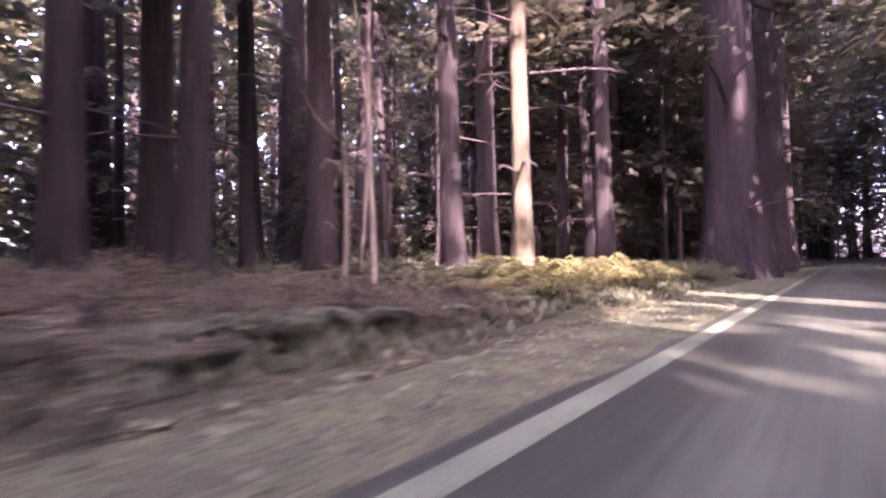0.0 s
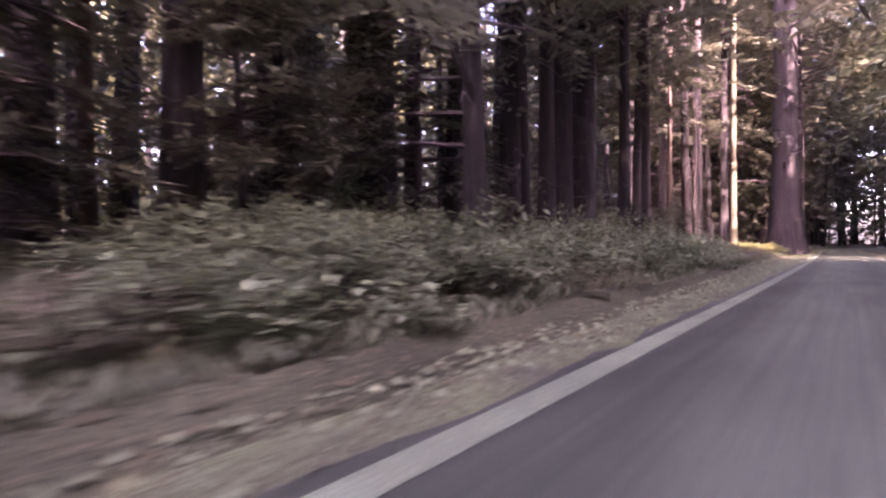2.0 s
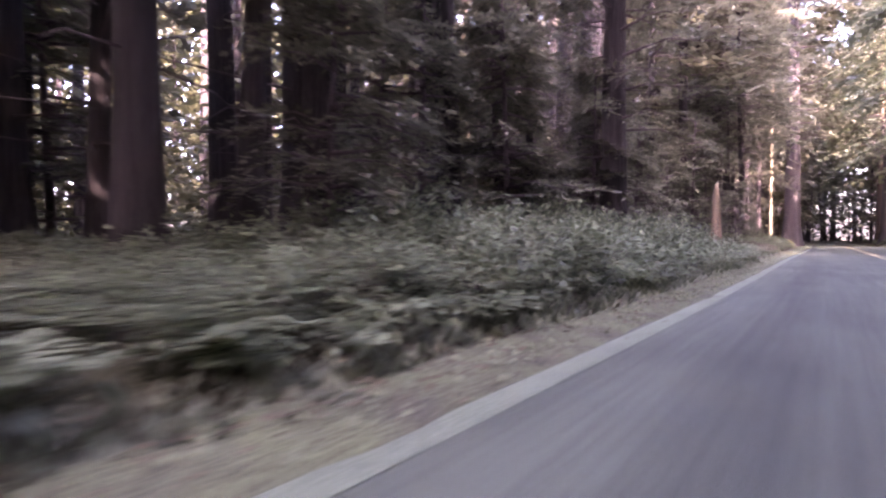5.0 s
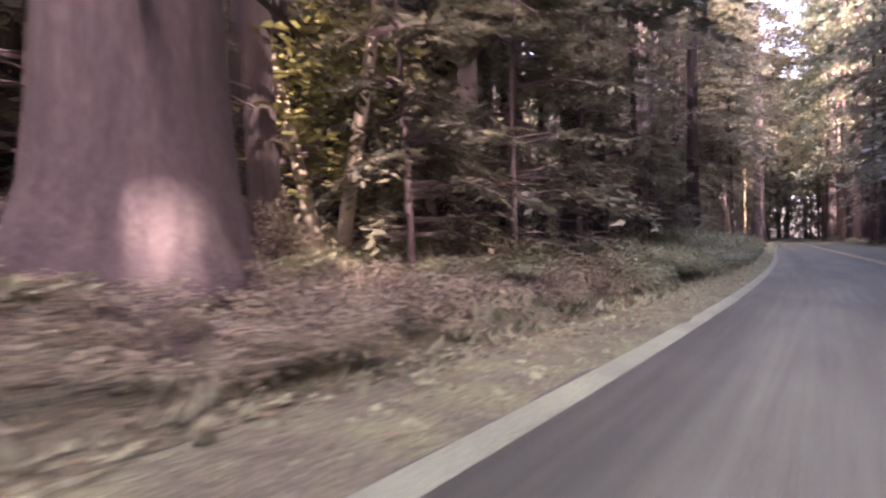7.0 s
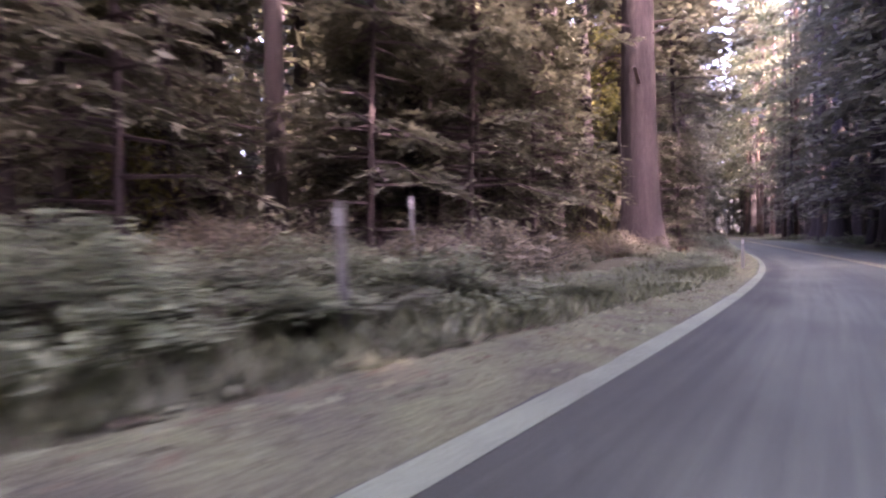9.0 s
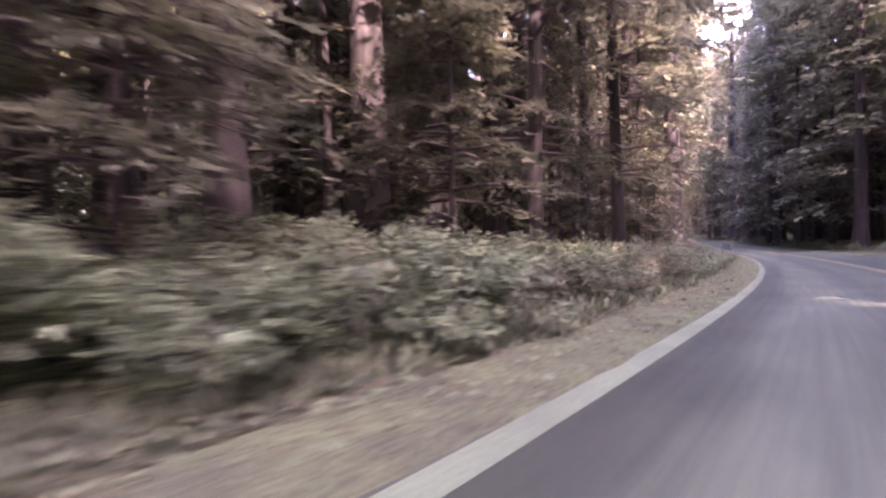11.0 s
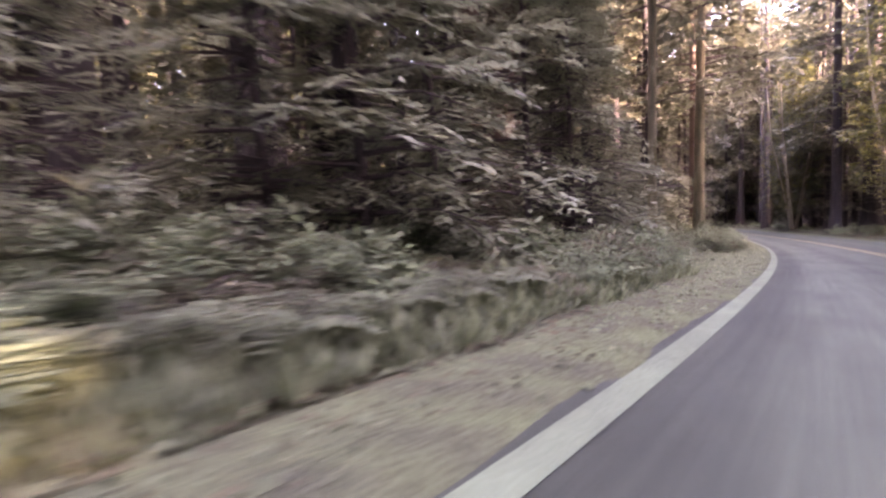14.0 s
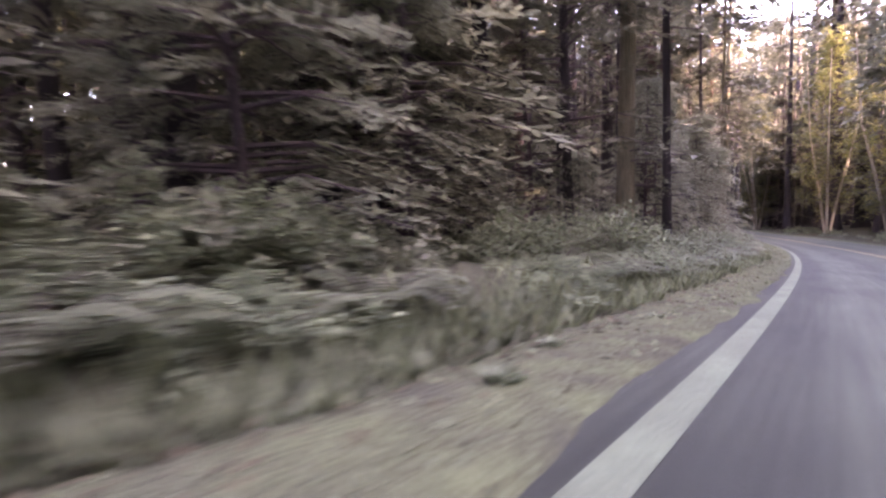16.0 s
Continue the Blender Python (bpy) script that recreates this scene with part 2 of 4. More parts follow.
def growth_top(s):
    """How high the front of the growth stands over the road."""
    return np.interp(s, [-60, -14, -9, -5, 5, 8, 10, 12.5, 16, 18, 21, 23.5, 25.5, 28, 33, 36, 38, 42, 45.5, 47, 50, 58, 60.5, 62, 64.5, 70, 78, 83, 87, 92, 95, 99, 101.5, 103, 106, 117, 140, 147, 151, 154, 157, 163, 168, 171.5, 174, 186, 190, 192.5, 194, 196, 199, 201, 204, 206, 207.6, 236],
                     [0.7, 0.9, 1.0, 0.45, 0.45, 1.0, 1.35, 1.55, 1.1, 1.15, 1.4, 1.25, 0.85, 0.5, 0.5, 0.75, 0.85, 0.95, 0.75, 1.2, 1.4, 1.4, 1.1, 0.85, 0.7, 0.9, 0.9, 0.75, 0.55, 0.72, 0.5, 0.45, 0.5, 0.85, 1.0, 1.0, 1.25, 1.45, 1.2, 0.95, 1.05, 0.95, 1.1, 1.0, 0.65, 0.58, 0.65, 0.95, 0.9, 0.6, 0.7, 0.65, 0.45, 0.5, 0.8, 0.8])


def floor_z(s, o):
    """Height of the forest floor; works on arrays."""
    v = np.where(o > 0, o - verge(s), -o - 8.0)
    rise = np.clip(v, 0, 7)
    bumps = 0.16 * np.sin(s * 0.63 + o * 0.9) * np.sin(o * 0.71 - s * 0.23) + 0.09 * np.sin(s * 1.7 + 2) * np.sin(o * 1.9)
    return -0.03 + np.clip(v, 0, 1.2) * 0.16 + rise * 0.06 + bumps * np.clip(v / 2, 0, 1)


# ---- mesh makers ----
def mesh_from(name, verts, faces, mat, smooth=False):
    me = bpy.data.meshes.new(name)
    me.from_pydata([tuple(map(float, v)) for v in verts], [], faces)
    me.materials.append(mat)
    if smooth:
        me.polygons.foreach_set("use_smooth", [True] * len(me.polygons))
    me.update()
    return me


def soup(name, tri_or_quad, mat, k):
    """A mesh of loose faces from an array (n, k, 3)."""
    n = len(tri_or_quad)
    me = bpy.data.meshes.new(name)
    me.vertices.add(n * k)
    me.vertices.foreach_set("co", tri_or_quad.reshape(-1).astype(np.float32))
    me.loops.add(n * k)
    me.loops.foreach_set("vertex_index", np.arange(n * k, dtype=np.int32))
    me.polygons.add(n)
    me.polygons.foreach_set("loop_start", np.arange(0, n * k, k, dtype=np.int32))
    me.materials.append(mat)
    me.update(calc_edges=True)
    return me


STUFF = {"branchwork", "stemwork", "rachis", "foliage", "crown", "distant_trunk"}


def child(name, me, parent, label=""):
    ob = new(name, me)
    ob.parent = parent
    return tagged(ob, label, kind="stuff" if name in STUFF else "")


def strip(name, o_in, o_out, s_from, s_to, z, mat, step=1.0, across=1, label="", kind="structure", category=""):
    ss = np.arange(s_from, s_to + 0.01, step)
    verts, faces = [], []
    for i, s in enumerate(ss):
        a = o_in(s) if callable(o_in) else o_in
        b = o_out(s) if callable(o_out) else o_out
        for j in range(across + 1):
            o = a + (b - a) * j / across
            zz = z(s, o) if callable(z) else z
            verts.append(at(s, o, zz))
        if i:
            for j in range(across):
                p = (i - 1) * (across + 1) + j
                faces.append((p, p + 1, p + across + 2, p + across + 1))
    me = mesh_from(name, verts, faces, mat, True)
    uv = me.uv_layers.new(name="UVMap")
    so = np.array([(((o_in(s) if callable(o_in) else o_in) * (1 - j / across) + (o_out(s) if callable(o_out) else o_out) * j / across), s) for s in ss for j in range(across + 1)])
    idx = np.empty(len(me.loops), dtype=np.int32)
    me.loops.foreach_get("vertex_index", idx)
    uv.data.foreach_set("uv", so[idx].reshape(-1).astype(np.float32))
    return tagged(new(name, me), label, category, kind=kind)


def kites(base, along, side, length, width):
    """Leaf-shaped quads: base points, unit directions along and across."""
    L, W = length[:, None], width[:, None]
    return np.stack([base, base + along * L * 0.45 + side * W * 0.5, base + along * L, base + along * L * 0.45 - side * W * 0.5], 1)


def unit(a):
    return a / np.maximum(np.linalg.norm(a, axis=-1, keepdims=True), 1e-6)


def tube(points, radii, sides=6):
    """Verts and faces of a tapering tube."""
    verts, faces = [], []
    pts = [Vector(p) for p in points]
    for i, p in enumerate(pts):
        d = (pts[min(i + 1, len(pts) - 1)] - pts[max(i - 1, 0)]).normalized()
        u = d.cross(Vector((0.31, 0.2, 0.93))).normalized() if abs(d.z) < 0.9 else d.cross(Vector((1, 0.1, 0))).normalized()
        w = d.cross(u)
        for k in range(sides):
            a = 2 * math.pi * k / sides
            verts.append(p + (u * math.cos(a) + w * math.sin(a)) * radii[i])
        if i:
            for k in range(sides):
                b = (i - 1) * sides
                faces.append((b + k, b + (k + 1) % sides, b + sides + (k + 1) % sides, b + sides + k))
    return verts, faces


def join(lists):
    verts, faces = [], []
    for v, f in lists:
        n = len(verts)
        verts += v
        faces += [tuple(i + n for i in q) for q in f]
    return verts, faces


def trunk_mesh(rng, mat, height=34.0, flare=1.5, bend=0.25, sides=18, name="trunk"):
    """A trunk of base radius 1 (scaled on the thing), fluted and flared at its foot."""
    verts, faces = [], []
    zs = [-0.4, 0, 0.25, 0.6, 1.1, 1.8, 3, 4.5, 6.5, 9, 12, 16, 21, 27, height]
    ph = rng.uniform(0, 6.28, 6)
    for i, z in enumerate(zs):
        taper = (1 - 0.75 * max(z, 0) / height) * (1 + (flare - 1) * math.exp(-max(z, 0) / 0.9))
        cx, cy = bend * math.sin(z * 0.11 + ph[0]) - bend * math.sin(ph[0]), bend * math.sin(z * 0.09 + ph[1]) - bend * math.sin(ph[1])
        for k in range(sides):
            a = 2 * math.pi * k / sides
            r = taper * (1 + 0.05 * math.sin(5 * a + ph[2] + z * 0.1) + 0.035 * math.sin(9 * a + ph[3] + z * 0.4)
                         + (flare - 1) * 0.16 * math.exp(-max(z, 0) / 0.8) * math.sin(4 * a + ph[4]))
            verts.append((cx + r * math.cos(a), cy + r * math.sin(a), z))
        if i:
            for k in range(sides):
                b = (i - 1) * sides
                faces.append((b + k, b + (k + 1) % sides, b + sides + (k + 1) % sides, b + sides + k))
    return mesh_from(name, verts, faces, mat, True)


def spray_cloud(rng, starts, dirs, lengths, leaf=0.16, per=9, droop=0.25, spread=0.5):
    """Flat feathery sprays: kites in two rows along each start and direction, the tips drooping."""
    n = len(starts)
    out = []
    side = unit(np.cross(dirs, np.array((0, 0, 1.0))) + rng.normal(0, 0.15, (n, 3)))
    for j in range(per):
        f = (j + 0.5) / per
        p = starts + dirs * (lengths * f)[:, None]
        p[:, 2] -= droop * lengths * f * f
        sgn = 1 if j % 2 else -1
        al = unit(dirs * 0.8 + side * sgn * spread * 1.6 + rng.normal(0, 0.22, (n, 3)) - np.array((0, 0, droop * 0.9 * f)))
        sd = unit(np.cross(al, np.array((0, 0, 1.0))) + rng.normal(0, 0.35, (n, 3)))
        ln = lengths * rng.uniform(0.28, 0.5, n) * (1.15 - 0.6 * f)
        out.append(kites(p, al, sd, ln, np.full(n, leaf) * rng.uniform(0.7, 1.3, n)))
    return np.concatenate(out)


def crown_mesh(rng, z0, z1, r0, r1, branches, name, mat=None, sprays=6, leaf=0.17, per=7, size=0.95):
    """Whorled drooping boughs with sprays between z0 and z1, reach r0 falling to r1 at the top; returns leaves and boughs."""
    zb = z0 + (z1 - z0) * rng.uniform(0, 1, branches) ** 0.9
    reach = (r0 + (r1 - r0) * (zb - z0) / (z1 - z0)) * rng.uniform(0.55, 1.1, branches)
    az = rng.uniform(0, 6.283, branches)
    boughs, st, di, le = [], [], [], []
    for z, r, a in zip(zb, reach, az):
        d = np.array((math.cos(a), math.sin(a), 0))
        pts = [np.array((0, 0, z)) + d * r * f + np.array((0, 0, 0.25 * r * f - 0.42 * r * f * f)) for f in (0, 0.5, 1.0)]
        boughs.append(tube(pts, [0.035 + 0.008 * r, 0.02, 0.006], 4))
        for k in range(sprays):
            f = 0.3 + 0.75 * (k + rng.uniform(0, 1)) / sprays
            p = np.array((0, 0, z)) + d * r * f + np.array((0, 0, 0.25 * r * f - 0.42 * r * f * f))
            t = a + rng.choice((-1, 1)) * rng.uniform(0.2, 1.2)
            st.append(p)
            di.append((math.cos(t), math.sin(t), rng.uniform(-0.45, 0.05)))
            le.append(size * rng.uniform(0.6, 1.2))
    leaves = spray_cloud(rng, np.array(st), unit(np.array(di)), np.array(le), leaf, per)
    bv, bf = join(boughs)
    return soup("crown", leaves, mat or NEEDLE, 4), mesh_from("limbs", bv, bf, TWIG)


def broadleaf_mesh(rng, n, rx, rz, leaf, mat, name="leaves", clumps=26, flat=0.5):
    """Leaves set in uneven clumps over a low mound; tops denser."""
    cc = rng.normal(0, 1, (clumps, 3))
    cc = unit(cc) * rng.uniform(0.45, 1.0, (clumps, 1))
    cc[:, 2] = np.abs(cc[:, 2])
    idx = rng.integers(0, clumps, n)
    p = cc[idx] + rng.normal(0, 0.105, (n, 3))
    p *= np.array((rx, rx, rz))
    p[:, 2] = np.abs(p[:, 2]) + 0.03
    out = unit(p / np.array((rx, rx, rz)) + rng.normal(0, 0.5, (n, 3)))
    out[:, 2] = 0.25 * out[:, 2] - 0.12
    al = unit(out + rng.normal(0, 0.22, (n, 3)))
    sd = unit(np.cross(al, np.array((0, 0, 1.0))) + rng.normal(0, flat * 0.5, (n, 3)))
    ln = leaf * rng.uniform(0.6, 1.4, n)
    return soup(name, kites(p, al, sd, ln, ln * rng.uniform(0.4, 0.6, n)), mat, 4)


def stems_mesh(rng, n, rx, rz, mat=None):
    parts = []
    for _ in range(n):
        a, r, h = rng.uniform(0, 6.28), rx * rng.uniform(0.2, 0.85), rz * rng.uniform(0.5, 0.95)
        parts.append(tube([(0.1 * math.cos(a), 0.1 * math.sin(a), -0.1), (0.5 * r * math.cos(a), 0.5 * r * math.sin(a), h * 0.6),
                           (r * math.cos(a + 0.2), r * math.sin(a + 0.2), h)], [0.014, 0.009, 0.003], 4))
    return mesh_from("stems", *join(parts), mat or TWIG)


def fern_meshes(rng, fronds, reach, mat):
    """Arching fronds with paired leaflets; returns fronds and stalks."""
    quads, stalks = [], []
    for i in range(fronds):
        a = 6.283 * i / fronds + rng.uniform(-0.3, 0.3)
        L, h = reach * rng.uniform(0.7, 1.1), rng.uniform(0.55, 0.95) * reach
        d = np.array((math.cos(a), math.sin(a), 0.0))
        sd = np.array((-math.sin(a), math.cos(a), 0.0))
        f = np.linspace(0.12, 1, 15)
        c = d * (L * f)[:, None] + np.array((0, 0, 1.0)) * (h * (1.9 * f - 1.55 * f * f))[:, None]
        stalks.append(tube([np.array((0, 0, -0.05)), c[4], c[9], c[14]], [0.008, 0.006, 0.004, 0.002], 3))
        for sgn in (-1, 1):
            al = unit(np.tile(sd * sgn, (15, 1)) + d * 0.35 + rng.normal(0, 0.08, (15, 3)) - np.array((0, 0, 0.2)))
            ln = 0.24 * reach * np.sin(np.pi * np.clip(f, 0.06, 0.97)) ** 0.7 + 0.02
            quads.append(kites(c, al, unit(np.tile(d, (15, 1)) + rng.normal(0, 0.1, (15, 3))), ln, np.full(15, 0.075 * reach)))
    return soup("fronds", np.concatenate(quads), mat, 4), mesh_from("stalks", *join(stalks), TWIG)


# ---- ground, road, lines ----
def ground():
    os_ = [-95, -70, -50, -36, -26, -19, -14, -11, -9.3, -8.3, -7.6, -7.2, -6, -3, -0.5, 0.2, 0.5, 0.75, 1.0, 1.3, 1.6, 1.9, 2.3, 2.8, 3.5, 4.5, 6, 8, 11, 15, 20, 27, 36, 50, 70, 95]
    ss = np.arange(S0, S1 + 0.1, 1.0)
    g, o = np.meshgrid(ss, np.array(os_, float), indexing="ij")
    x, y = at_many(g, o)
    z = np.where((o < verge(g) - 0.1) & (o > -7.4), -0.06, floor_z(g, o))
    z = np.where((np.abs(o) >= 50), z * 0.5, z) + road_z(g)
    verts = np.stack([x, y, z], -1).reshape(-1, 3).tolist()
    k = len(os_)
    faces = [(i * k + j, i * k + j + 1, (i + 1) * k + j + 1, (i + 1) * k + j) for i in range(len(ss) - 1) for j in range(k - 1)]
    # the plain beyond, out to the horizon
    n = len(verts)
    for r, zz in ((0, -1.0), (120, -1.0), (400, -1.2), (3000, -2)):
        for a in range(24):
            verts.append((-20 + r * math.cos(a * math.pi / 12), -60 + r * math.sin(a * math.pi / 12), zz))
    for i in range(3):
        for a in range(24):
            faces.append((n + i * 24 + a, n + (i + 1) * 24 + a, n + (i + 1) * 24 + (a + 1) % 24, n + i * 24 + (a + 1) % 24))
    return tagged(new("ground", mesh_from("ground", verts, faces, DUFF, True)), "brown forest floor of needle duff and leaf litter", "ground", kind="structure")


ground()
wob = lambda s: 0.014 * math.sin(s * 2.3) + 0.012 * math.sin(s * 5.1 + 1) + 0.01 * math.sin(s * 11.3)
strip("road", -7.15, lambda s: float(asphalt_edge(s)) + wob(s), S0, S1, 0.0, ASPHALT, 0.25, 6, "grey worn asphalt two-lane forest road", category="road")
strip("edge_line", -0.09, 0.08, S0, S1, 0.005, WHITE_LINE, 0.5, 1, "worn white painted edge line on the asphalt", category="road marking")
strip("edge_line", -6.76, -6.56, S0, S1, 0.008, WHITE_LINE, 1.0, 1, "worn white painted edge line beyond the far lane", category="road marking")
strip("centre_line", -3.44, -3.34, S0, S1, 0.005, YELLOW_LINE, 1.0, 1, "worn yellow painted centre line", category="road marking")
strip("centre_line", -3.22, -3.12, S0, S1, 0.005, YELLOW_LINE, 1.0, 1, "worn yellow painted centre line", category="road marking")
strip("shoulder", lambda s: float(asphalt_edge(s)) - 0.14, lambda s: float(verge(s)) + 0.1 + 0.06 * math.sin(s * 1.9) + 0.04 * math.sin(s * 4.7), S0, S1,
      lambda s, o: min(0.012, -0.012 + 0.12 * max(0, o - float(asphalt_edge(s)) + 0.1)) + 0.012 * math.sin(o * 9 + s) * math.sin(s * 2.1) - 0.45 * max(0, o - float(verge(s))), GRAVEL, 0.25, 10,
      "pale gravel and dirt road shoulder", category="shoulder")
strip("shoulder", -8.3, -7.1, S0, S1, 0.01, GRAVEL, 1.0, 3, "pale gravel shoulder beyond the far lane", category="shoulder")


# ---- trees ----
rng = np.random.default_rng(11)
TRUNKS = [trunk_mesh(rng, BARK) for _ in range(3)]
TRUNK_PALE = trunk_mesh(rng, BARK_PALE, flare=1.25, bend=0.5)
TRUNK_RED = trunk_mesh(rng, BARK_RED, flare=1.3, bend=0.6)
CROWNS = [crown_mesh(rng, 8, 34, 4.6, 1.8, 100, "crown", sprays=7, per=6, leaf=0.34, size=1.6) for _ in range(2)]
CROWNS_LOW = [crown_mesh(rng, 2.5, 33, 4.2, 1.6, 125, "crown", sprays=7, per=6, leaf=0.30, size=1.4) for _ in range(2)]
PLAIN = [crown_mesh(rng, 8, 34, 4.6, 1.8, 90, "crown", sprays=5, per=4, leaf=0.55, size=1.9) for _ in range(2)]
PLAIN_LOW = [crown_mesh(rng, 2.5, 33, 4.2, 1.6, 105, "crown", sprays=5, per=4, leaf=0.5, size=1.8) for _ in range(2)]
FINE = [crown_mesh(rng, 2.2, 26, 4.0, 1.9, 115, "crown", sprays=8, per=10, leaf=0.10, size=1.2) for _ in range(2)]
PALE_GREEN = [crown_mesh(rng, 5, 30, 4.6, 1.2, 120, "crown", PALE_LEAF, sprays=7, per=7, leaf=0.26, size=1.3)]


def dead_limbs(r):
    """Short broken stubs and bare drooping twigs up a trunk of radius 0.3."""
    parts = []
    for _ in range(16):
        z, a, L = r.uniform(2, 15), r.uniform(0, 6.283), r.uniform(0.5, 1.9)
        d = np.array((math.cos(a), math.sin(a), 0))
        parts.append(tube([d * 0.2 + (0, 0, z), d * (0.3 + L * 0.6) + (0, 0, z + r.uniform(-0.3, 0.15)), d * (0.3 + L) + (0, 0, z - r.uniform(0, 0.6))], [0.03, 0.018, 0.005], 4))
    return mesh_from("limbs", *join(parts), TWIG)


DEAD = [dead_limbs(rng) for _ in range(3)]


def tree(s, o, r, trunk=None, crown=None, label="", turn=None, lean=(0, 0), tall=1.0, wide=1.0, group=""):
    kind = "conifer_tree" if o < 0 else "redwood_tree" if r > 0.3 else "fir_tree"
    t = tagged(new(kind), label or "tall dark-barked conifer with drooping green boughs in the forest", "tree", group or "forest trees")
    t.matrix_world = Matrix.Translation(at(s, o, float(floor_z(s, o)) - 0.05)) @ pose(0, 0, 0, lean[0], lean[1], rng.uniform(0, 360) if turn is None else turn)
    child("trunk", trunk or TRUNKS[int(rng.integers(3))], t).scale = (r, r, tall)
    child("branchwork", DEAD[int(rng.integers(3))], t).scale = (max(1, r / 0.3), max(1, r / 0.3), 1)
    if crown:
        top = child("crown", crown[0], t)
        top.scale = (wide, wide, tall)
        child("branchwork", crown[1], top)
    return t


# Places that the sun reaches through gaps between the crowns, with the gap's half width.
SUNLIT = [(-10, 2.6, 0.6, 0.9), (-13, 1.6, 0.1, 0.6), (-9.1, 4.1, 4.2, 0.8), (86.6, 5.75, 1.2, 0.2), (-50, 2.6, 8, 1.0), (-50, 2.6, 14, 1.0)]
SUNLIT += [(78.2, 7.4, z, 0.8) for z in (4, 7, 10)]
SUNLIT += [(33.4, -2.2, 0, 0.0), (-12.6, 2.8, 0.8, 0.7), (-7.6, 3.0, 0.8, 0.5), (-70, 5, 8, 0.6), (-90, 8, 12, 1.2), (87, 5.9, 1.3, 0.0)]
SUNLIT += [(105.5, -9.2, z, 2.2) for z in (14, 19)] + [(130, -10.5, z, 1.4) for z in (9, 15, 21)] + [(147, -11, z, 1.4) for z in (10, 17)]
SUNLIT += [(s, -10, z, 0.9) for s in (-60, -46, -32, -22, -12, 16) for z in (18, 28, 38)]
LIT = [(at(s, o, z), w) for s, o, z, w in SUNLIT]


def shades(p, low, wide=1.0, tall=1.0):
    """Whether a crown standing at p would close one of the gaps."""
    d = SUN_DIR
    for q, w in LIT:
        k = ((p.x - q.x) * d.x + (p.y - q.y) * d.y) / (d.x * d.x + d.y * d.y)
        if k < 2.5 or not low * tall - 1 < q.z + k * d.z - p.z < 35 * tall:
            continue
        reach = wide * (3.4 - 2.2 * ((q.z + k * d.z - p.z) / tall - low) / (34 - low))
        if math.hypot(q.x + k * d.x - p.x, q.y + k * d.y - p.y) < w + 0.8 * reach:
            return True
    return False


A, B, LA, LB = CROWNS[0], CROWNS[1], FINE[0], FINE[1]
# Trees that stand out along the way: distance, offset, base radius, bark, crown, label.
NOTED = [(-9.1, 4.1, 0.19, TRUNK_PALE, None, "slender tan tree trunk caught by sun beside ferns"),
         (-23, 2.3, 1.0, None, B, "massive old redwood trunk flaring beside the road"),
         (-36, 2.2, 0.8, None, A, "large redwood trunk close to the road edge"), (-50, 2.6, 0.7, None, B, "large redwood trunk close to the road edge"),
         (-14.5, 7.2, 0.33, None, None, ""), (-17, 10.2, 0.4, None, A, ""), (-19, 6.1, 0.33, None, B, ""), (-8, 9.5, 0.36, None, A, ""), (-5, 12, 0.4, None, B, ""),
         (2.5, 9.5, 0.42, None, A, ""), (7.6, 5.4, 0.22, None, A, ""), (14.8, 12.0, 1.0, None, B, "broad dark redwood trunk in deep shade"),
         (47.9, 4.6, 0.42, None, LA, "dark conifer with low feathery boughs behind roadside shrubs"), (66, 12.9, 0.9, None, A, "broad old redwood trunk deep in shade"),
         (56.4, 10, 0.75, None, B, "broad old redwood trunk deep in shade"),
         (83.2, 4.55, 0.85, None, B, "massive redwood trunk rising behind low brush"), (79.5, 11.0, 0.6, None, None, "massive redwood trunk rising behind low brush"),
         (105, 11, 0.22, None, A, ""), (138.7, 4.0, 0.28, TRUNK_RED, B, ""),
         (148.3, 3.25, 0.29, TRUNK_PALE, A, "pale mottled conifer trunk beside roadside ferns"),
         (159.6, 3.9, 0.17, TRUNK_PALE, B, "slim pale straight conifer trunk in the shade"), (164.9, 8.9, 0.5, TRUNK_RED, A, "broad grey-brown redwood trunk behind roadside shrubs"), (163.8, 8.2, 0.72, TRUNK_RED, B, "broad grey-brown redwood trunk behind roadside shrubs"), (183.8, 12.2, 0.3, TRUNK_RED, None, "russet trunk caught by a patch of sun"), (182.8, 6.8, 0.2, TRUNK_RED, None, "slender conifer trunk behind feathery young firs"), (173.5, 9.5, 0.3, None, A, ""),
         (189.8, 5.2, 0.32, TRUNK_PALE, A, "pale conifer trunk with feathery boughs by the road"),
         (154.3, 23.1, 0.95, TRUNK_RED, None, "russet redwood trunk catching a patch of sun"), (157.2, 23.6, 0.9, None, B, "")]
KEY = [(n[0], n[1]) for n in NOTED]
for s, o, r, tk, cr, lab in NOTED:
    tree(s, o, r, tk, cr, lab, tall=2.0 if s < -20 else 1.0, wide=2.1 if s < -20 else 1.0)

# Tall trees whose crowns reach out over the road.
# The one at s=30 is added to shade the growth below it.
OVERHANG = [(-2, 7.4), (11, 7.0), (23, 7.6), (30, 8.2), (62, 6.8), (73, 7.2), (97, 7.4), (112, 7.0), (121.5, 7.2), (133, 6.8)]
for i, (s, o) in enumerate(OVERHANG):
    tree(s, o, 0.24 + 0.04 * (i % 3), None, CROWNS[i % 2], "tall straight conifer with a high crown over the road", tall=1.3, wide=1.6)

